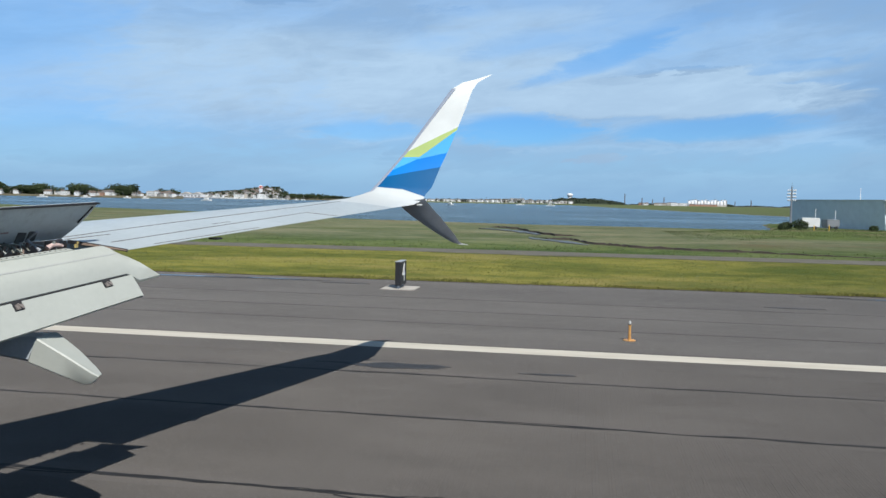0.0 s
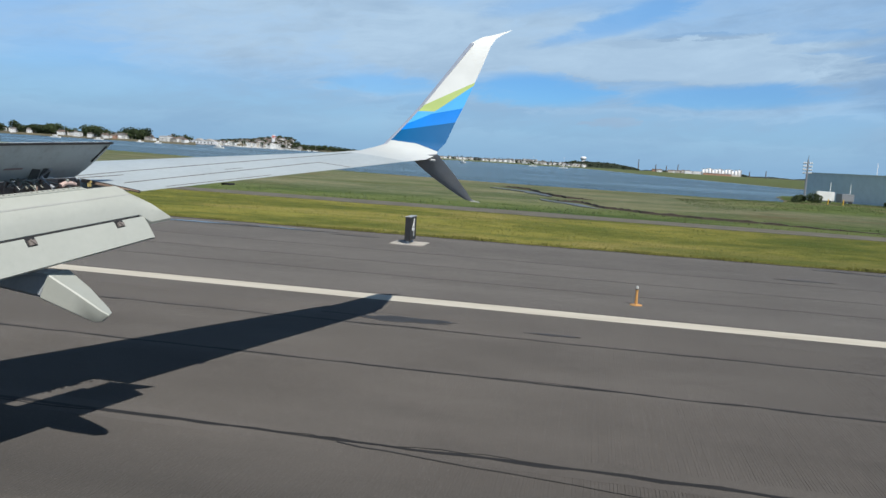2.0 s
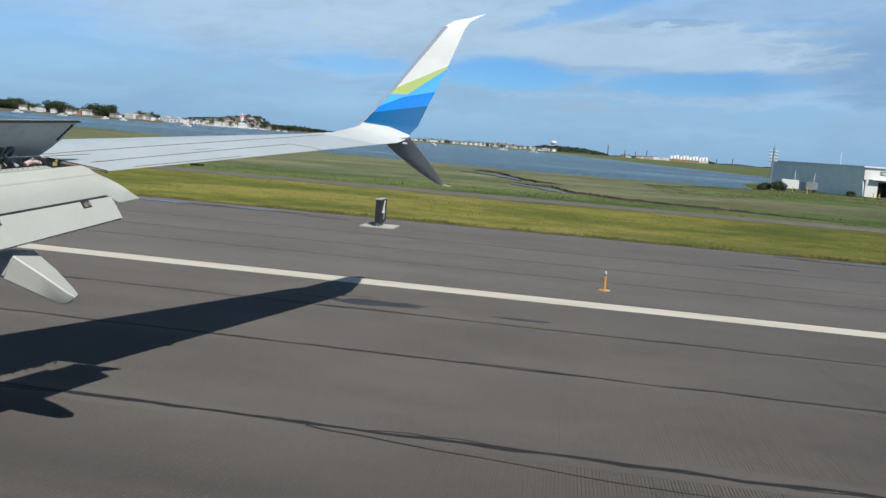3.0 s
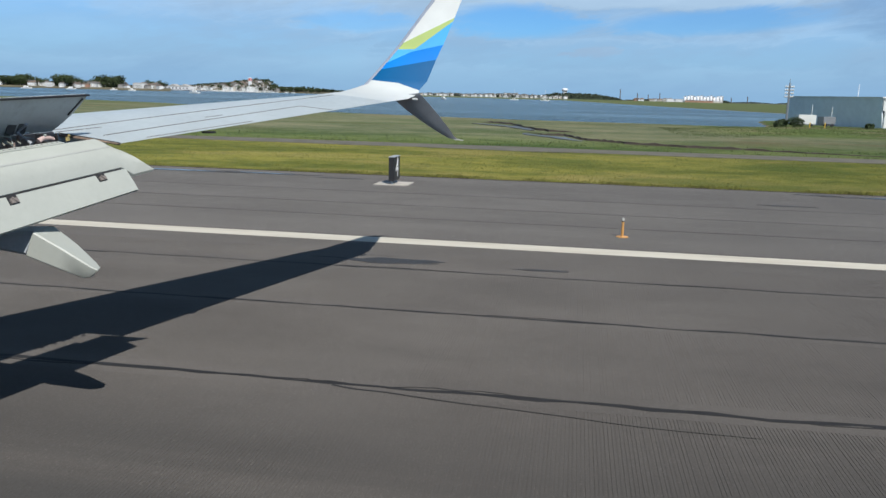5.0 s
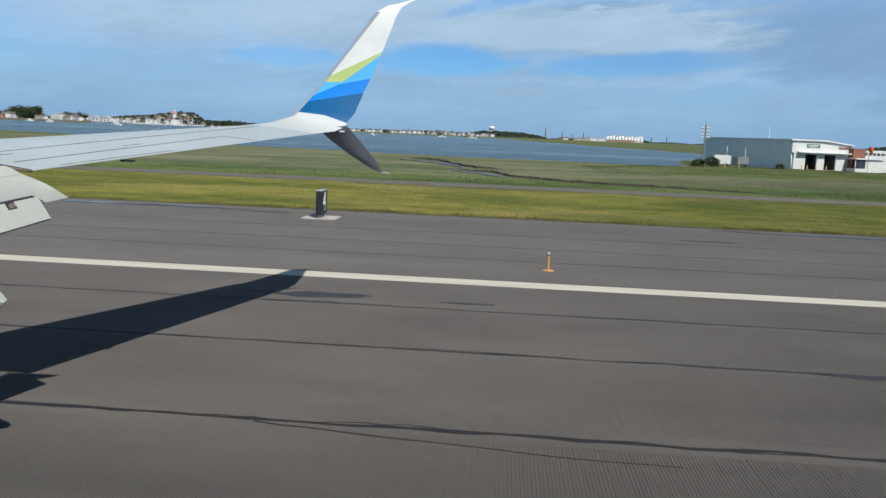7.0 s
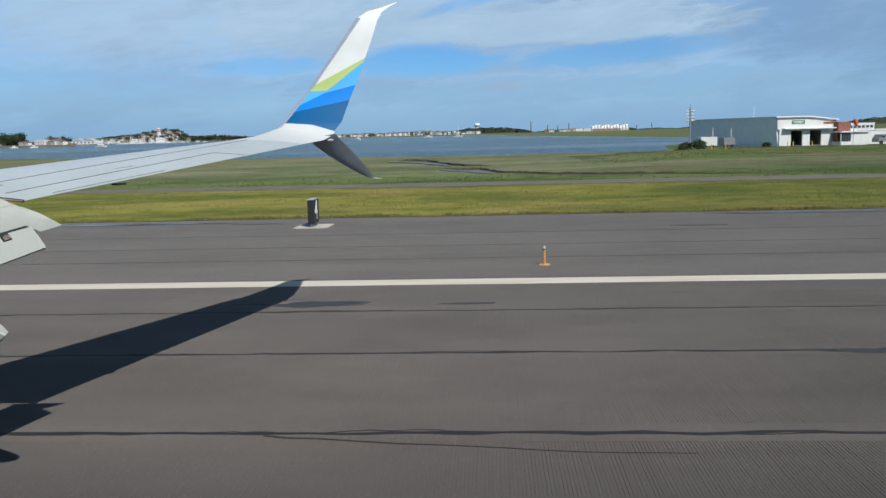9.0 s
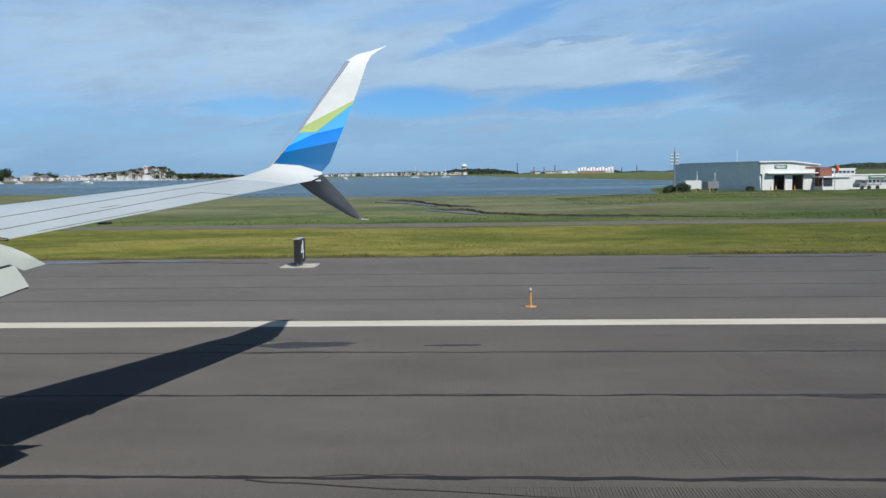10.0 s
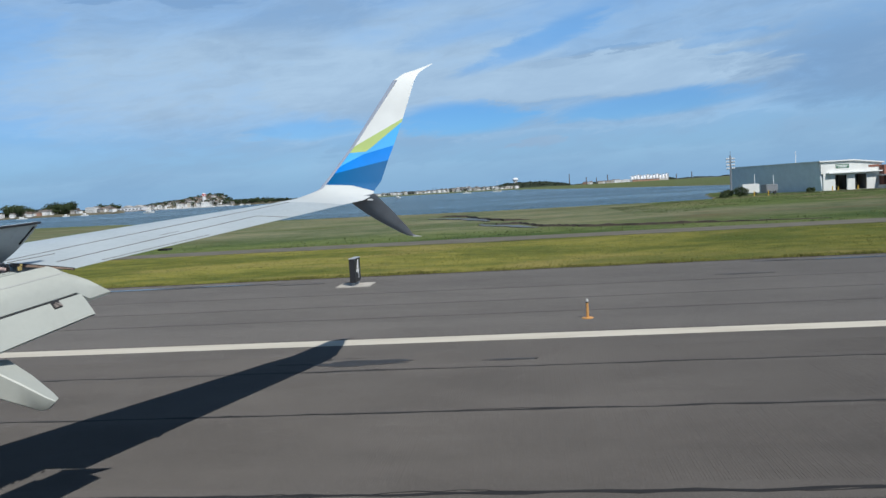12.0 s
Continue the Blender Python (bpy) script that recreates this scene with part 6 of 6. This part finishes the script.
for k in range(16):
    b = rnd.uniform(3.0, 7.0)
    x, y = at_bearing(b, 3280 * rnd.uniform(1.0, 1.02))
    place(rnd.choice(proto_houses), pose(x, y, 3.0, 0, 0, rnd.uniform(-20, 20))).scale = (1.5, 1.2, 1.1)

# ---- marina: moored boats and a pier hall ----
M_HULL = paint("white_boat_hull", (0.80, 0.80, 0.78), 0.3, 0.03, 0.5)


def boat(length, masted):
    e = empty("sailing_boat" if masted else "motor_boat", "white moored sailing boat with a bare mast" if masted else "small white moored motor boat", "boat", "moored boats")
    n = 7
    loops = []
    for i in range(n):
        s = i / (n - 1)
        wd = length * 0.16 * math.sin(math.pi * (0.18 + 0.82 * (1 - s))) ** 0.7 if s < 1 else 0.02
        x = length * (s - 0.5)
        loops.append([(x, -wd, 0.9 + 0.4 * s), (x, wd, 0.9 + 0.4 * s), (x, wd * 0.6, -0.4), (x, -wd * 0.6, -0.4)])
    part("hull", loft(loops), M_HULL, e)
    part("cabin", boxed((-length * 0.22, -length * 0.09, 0.9), (length * 0.15, length * 0.09, 2.0 if masted else 2.6), 0.1), M_HULL, e)
    part("cabin_window", boxed((-length * 0.2, -length * 0.092, 1.4), (length * 0.12, length * 0.092, 1.75)), M_GLASS, e)
    if masted:
        part("mast", tube([(0.3, 0, 1.0), (0.3, 0, length * 1.25)], 0.13, 5), M_HULL, e, "bare white mast")
        part("boom", tube([(0.3, 0, 2.6), (-length * 0.42, 0, 2.5)], 0.10, 5), M_HULL, e)
    return e


proto_boats = [boat(10, True), boat(12, True), boat(8, False), boat(11, False)]
for k in range(150):
    b = rnd.choice((rnd.gauss(-24.5, 1.8), rnd.uniform(-29.5, -19.5), rnd.gauss(-22.3, 1.2)))
    d = rnd.uniform(1650, 1990)
    x, y = at_bearing(b, d)
    place(rnd.choice(proto_boats), pose(x, y, WATER_Z, 0, 0, rnd.uniform(0, 360)))
for b, d in ((-33.5, 900), (-31.0, 980), (-29.9, 940), (-26.0, 760), (-36, 820), (-9.3, 900), (-4.4, 1300), (-2.3, 1250)):
    x, y = at_bearing(b, d)
    place(rnd.choice(proto_boats[2:] if b < -5 else proto_boats[:2]), pose(x, y, WATER_Z, 0, 0, rnd.uniform(-40, 40))).scale = (1.1, 1.1, 1.1)


def pier_hall():
    x, y = at_bearing(-27.6, 1640)
    e = empty("pier_hall", "long white gabled hall on a pier", "building", at=(x, y, 0), turn=-10)
    part("deck", boxed((-75, -8, 0.6), (95, 14, 1.6)), M_STACK, e, "dark timber pier deck")
    for k in range(18):
        part("pile", lathe([(0.5, -3), (0.5, 0.6)], 6, (-70 + k * 9.4, -6, 0)), M_STACK, e)
    part("wall", boxed((-60, 0, 1.6), (50, 12, 7.5)), M_TOWERW, e)
    for k in range(4):
        part("gable_roof", loft([[(-60 + 27.5 * k, yy, 7.5), (-46.25 + 27.5 * k, yy, 13.0), (-32.5 + 27.5 * k, yy, 7.5)] for yy in (-0.5, 12.5)]), HOUSE_ROOFS[2], e)
    for k in range(12):
        part("window", boxed((-57 + k * 9, -0.08, 3.2), (-53 + k * 9, -0.004, 5.6)), M_GLASS, e)


pier_hall()


# ---- the rest of the airfield behind the aircraft: crossing runway and taxiways ----
def slab(name, pts, mat, label, category, top=0.06):
    bm = bmesh.new()
    lo, hi = [bm.verts.new((x, y, -0.25)) for x, y in pts], [bm.verts.new((x, y, top)) for x, y in pts]
    bm.faces.new(hi)
    for i in range(len(pts)):
        j = (i + 1) % len(pts)
        bm.faces.new((lo[i], lo[j], hi[j], hi[i]))
    return tagged(link(name, bm, mat), label, category, kind="structure")


def cross(y, off):
    """A place on the crossing runway: distance y out, off metres beside its centre line."""
    return 145.6 + 0.437 * y + off, y


def painted(name, pts, width, mat, label, top):
    stripe(name, pts, width, mat, top, label, 0.03)


slab("road_3", [cross(GRASS - 0.004, -32), cross(GRASS - 0.004, 32), cross(420, 32), cross(420, -32)], M_RUNWAY, "grey asphalt crossing runway with paved shoulders", "runway")
for off, lb in ((-20.4, "worn white edge stripe of the crossing runway"), (20.4, "worn white edge stripe of the crossing runway")):
    painted("crossing_edge_stripe", [cross(22.4 + k * 2, off) for k in range(9)], 0.95, M_LINE, lb, 0.004)
    painted("crossing_edge_stripe", [cross(GRASS + 1 + k * 10, off) for k in range(38)], 0.95, M_LINE, lb, 0.066)
painted("crossing_taxi_line", [cross(-20 + k * 3, 0.6) for k in range(20)], 0.32, M_YELLOWLINE, "yellow guide line across both runways", 0.005)
for k in range(8):
    y0 = GRASS + 6 + k * 42
    painted("crossing_centre_dash", [cross(y0 + j * 5, -1.4) for j in range(6)], 0.95, M_LINE, "worn white centre line dash", 0.067)
for k, off in enumerate((-15, -9.5, -5, 6, 11, 16)):
    pts = [(x + 0.25 * noise.noise((j * 0.4, k, 0)), y) for j, (x, y) in enumerate(cross(GRASS + 2 + j * 4, off) for j in range(50))]
    painted("crossing_crack", pts, 0.09, M_TAR, "black tar sealed crack in the asphalt", 0.064)
for i, (x, y, rx, ry) in enumerate(((139.4, 25.4, 1.7, 0.55), (118.1, 31.4, 1.0, 0.45), (186, 29, 1.5, 0.4))):
    tagged(link("puddle", patch(x, y, rx * 1.25, ry * 1.25, -0.02, 0.002, 50 + i), M_DAMP), "dark damp rim of a puddle", "puddle", kind="structure")
    tagged(link("puddle", patch(x, y, rx, ry, -0.02, 0.008, 60 + i), M_WATER), "shallow puddle on the asphalt", "puddle", kind="structure")
for i, (x, y, rx, ry) in enumerate(((150, 19.1, 2.4, 0.30), (172, 19.0, 1.6, 0.28), (186, 18.4, 2.6, 0.35), (180, 14.6, 2.3, 0.40), (112, 19.0, 2.2, 0.35), (88, 14.8, 1.9, 0.2))):
    tagged(link("damp_patch", patch(x, y, rx, ry, -0.02, 0.006, 70 + i), M_DAMP), "dark damp patch on the asphalt", "stain", kind="structure")

# taxiway with painted signs on its surface
slab("road_4", [(222, GRASS - 0.004), (264.5, GRASS - 0.004), (263, 260), (222, 260)], M_SHOULDER, "dark asphalt taxiway with yellow and red markings", "taxiway")
curve = [(264.7, 22.9), (261.3, 23.6), (259.2, 25.2), (257.8, 27.8), (256.6, 32.0), (256.8, 37.0)]
painted("taxi_curve", curve, 0.22, M_YELLOWLINE, "yellow curved guide line onto the taxiway", 0.005)
painted("taxi_curve", [(x - 0.55, y + 0.5) for x, y in curve], 0.22, M_YELLOWLINE, "yellow curved guide line onto the taxiway", 0.005)
painted("taxi_line", [(257 + 0.01 * k, 40 + 8 * k) for k in range(26)], 0.3, M_YELLOWLINE, "yellow guide line along the taxiway", 0.066)
painted("taxi_line", [(246, 40 + 8 * k) for k in range(26)], 0.3, M_YELLOWLINE, "yellow guide line along the taxiway", 0.066)
for x0, y0, x1, y1 in ((248.2, 55, 256.4, 61), (248.2, 80, 256.4, 88), (237.5, 57, 245.5, 62), (237.5, 80, 245.5, 86)):
    slab("surface_sign", [(x0, y0), (x1, y0), (x1, y1), (x0, y1)], M_REDPAINT, "red painted surface sign with white runway numbers", "marking", 0.068)
    w_ = letter("15R-33L", 2.3, "surface_sign_letters", M_LINE, None)
    w_.matrix_basis = pose((x0 + x1) / 2, (y0 + y1) / 2, 0.07, -90, 0, 0)
    tagged(w_, "white painted runway numbers on red", "marking", kind="structure")
    painted("holding_line", [(x0 - 0.3, y0 - 0.6), (x1 + 0.3, y0 - 0.6)], 0.3, M_YELLOWLINE, "yellow holding line beside a surface sign", 0.067)
M_CONE = paint("orange_marker_plastic", (0.62, 0.16, 0.05), 0.6, 0.08, 6.0)
proto = None
for x, y in ((265.7, 25.2), (259.9, 29.1), (257.9, 36.4), (258.5, 50.0)):
    if proto is None:
        proto = empty("marker_post", "orange and black striped marker post on a base", "marker", "taxiway markers")
        part("base", lathe([(0.24, 0.0), (0.24, 0.04), (0.18, 0.06)], 16), M_SEAL_SHADE, proto)
        part("post", lathe([(0.045, 0.06), (0.045, 1.25), (0.02, 1.28)], 10), M_CONE, proto)
        part("lamp", lathe([(0.10, 0.06), (0.10, 0.34), (0.12, 0.36), (0.12, 0.44), (0.06, 0.5)], 12, (0.2, 0, 0)), M_SEAL_SHADE, proto)
        part("lamp_band", lathe([(0.105, 0.16), (0.105, 0.26)], 12, (0.2, 0, 0)), M_CONE, proto)
        m = proto
    else:
        m = copy_thing(proto, pose(0, 0, 0))
    m.matrix_basis = pose(x, y, 0.0 if y < GRASS else 0.06)
for x, y in ((262.3, 60.1), (263.1, 74.5)):
    e = empty("guidance_sign", "small yellow and black taxiway guidance sign", "sign", "guidance signs", at=(x, y, 0.06))
    part("cabinet", boxed((-0.6, -0.1, 0.15), (0.6, 0.1, 0.75), 0.03), M_YPAINT, e)
    part("symbol_bar", boxed((-0.3, -0.112, 0.3), (0.1, -0.102, 0.6)), M_SIGN, e)
    for a in (-0.4, 0.4):
        part("leg", boxed((a - 0.03, -0.03, 0), (a + 0.03, 0.03, 0.15)), M_POLE, e)


def back_of_sign(x, y, turn):
    e = empty("sign_box", "long black sign box seen from behind in grass", "sign", "black sign boxes", at=(x, y, 0.0), turn=turn)
    part("cabinet", boxed((-1.75, -0.25, 0.12), (1.75, 0.25, 0.92), 0.08), M_SIGN, e)
    for k in range(5):
        part("rib", boxed((-1.6 + k * 0.78, -0.27, 0.15), (-1.52 + k * 0.78, -0.252, 0.88)), M_SEAL_SHADE, e)
    for a in (-1.2, 0, 1.2):
        part("leg", boxed((a - 0.05, -0.06, -0.05), (a + 0.05, 0.06, 0.12)), M_POLE, e)


back_of_sign(276.0, 70.3, 5)
back_of_sign(163.0, 95.0, 20)
back_of_sign(69.3, 37.2, 75)

# short taxiway towards the shore
slab("road_5", [(74.0, GRASS - 0.004), (87.5, GRASS - 0.004), (85.0, 46), (85.0, 72), (88, 150), (80, 150), (77.5, 72), (77.5, 46)], M_SHOULDER, "short grey taxiway leading towards the shore", "taxiway")
painted("hold_stripe", [(68 + k, 64.0) for k in range(19)], 0.4, M_LINE, "white stripe across the short taxiway", 0.067)
slab("road_6", [(87.5, 69), (204, 232), (212, 236), (140, 82), (87.5, 74)], M_SHOULDER, "narrow grey access road through the grass", "road", 0.05)

# antenna compound
M_TAN = paint("tan_hut_render", (0.42, 0.31, 0.21), 0.8, 0.08, 1.0)
M_DKGREEN = paint("green_equipment_box", (0.06, 0.09, 0.07), 0.6, 0.1, 2.0)


def hut(x, y, w_, d_, h_, label):
    e = empty("equipment_hut", label, "hut", "equipment huts", at=(x, y, land(x, y)), turn=8)
    part("wall", boxed((0, 0, -0.2), (w_, d_, h_), 0.02), M_TAN, e)
    part("roof", boxed((-0.12, -0.12, h_), (w_ + 0.12, d_ + 0.12, h_ + 0.14), 0.02), M_STACK, e)
    dr = part("door", boxed((w_ * 0.5 - 0.45, -0.05, 0.0), (w_ * 0.5 + 0.45, -0.004, 2.0)), M_BRICK, e, "brown metal door")
    part("handle", boxed((w_ * 0.5 + 0.3, -0.09, 0.95), (w_ * 0.5 + 0.38, -0.052, 1.05)), M_POLE, dr)


hut(98.8, 133.0, 5.4, 3.6, 4.2, "tan equipment hut beside antenna masts on grass")
hut(107.0, 131.0, 2.4, 2.2, 2.5, "small tan hut with a brown door on grass")
for k in range(3):
    e = empty("equipment_box", "dark green equipment cabinet standing on grass", "cabinet", "equipment cabinets", at=(99.5 + 2.6 * k, 127.5, land(100, 127.5)))
    part("body", boxed((0, 0, -0.1), (1.9, 1.1, 1.3), 0.04), M_DKGREEN, e)
    part("lid", boxed((-0.04, -0.04, 1.3), (1.94, 1.14, 1.38), 0.02), M_POLE, e)
e = empty("antenna_platform", "grey steel frame platform with thin white antennas", "antenna", at=(104.0, 137.0, land(104, 137)))
for a in (0, 2.2, 4.4):
    for b in (0, 2.4):
        part("leg", tube([(a, b, -0.2), (a, b, 3.9)], 0.08, 6), M_POLE, e)
for b in (0, 2.4):
    for a in (0, 2.2):
        part("brace", tube([(a, b, 0.2), (a + 2.2, b, 3.7)], 0.05, 5), M_POLE, e)
part("deck", boxed((-0.2, -0.2, 3.9), (4.6, 2.6, 4.05)), M_POLE, e)
part("stair", loft([[(-3.2, 0.2, -0.1), (-3.2, 1.2, -0.1), (-2.9, 1.2, -0.1), (-2.9, 0.2, -0.1)], [(-0.2, 0.2, 3.9), (-0.2, 1.2, 3.9), (0.0, 1.2, 3.7), (0.0, 0.2, 3.7)]]), M_POLE, e)
for k in range(9):
    part("whip_antenna", tube([(-0.2 + 0.58 * k, 0.3 + 1.8 * (k % 2), 4.05), (-0.2 + 0.58 * k, 0.3 + 1.8 * (k % 2), 7.2)], 0.045, 6), M_ROOFW, e, "thin white whip antenna")
part("tall_mast", tube([(2.4, 1.2, 4.05), (2.4, 1.2, 10.2)], 0.06, 6), M_POLE, e)
e = empty("orange_mast", "slim orange painted mast standing in the grass", "mast", at=(115.2, 124.2, land(115, 124)))
part("pole", tube([(0, 0, -0.2), (0, 0, 4.2)], 0.13, 8), M_WIND, e)
part("foot_box", boxed((-1.9, -0.2, -0.1), (-1.4, 0.2, 1.0), 0.03), M_WIND, e)
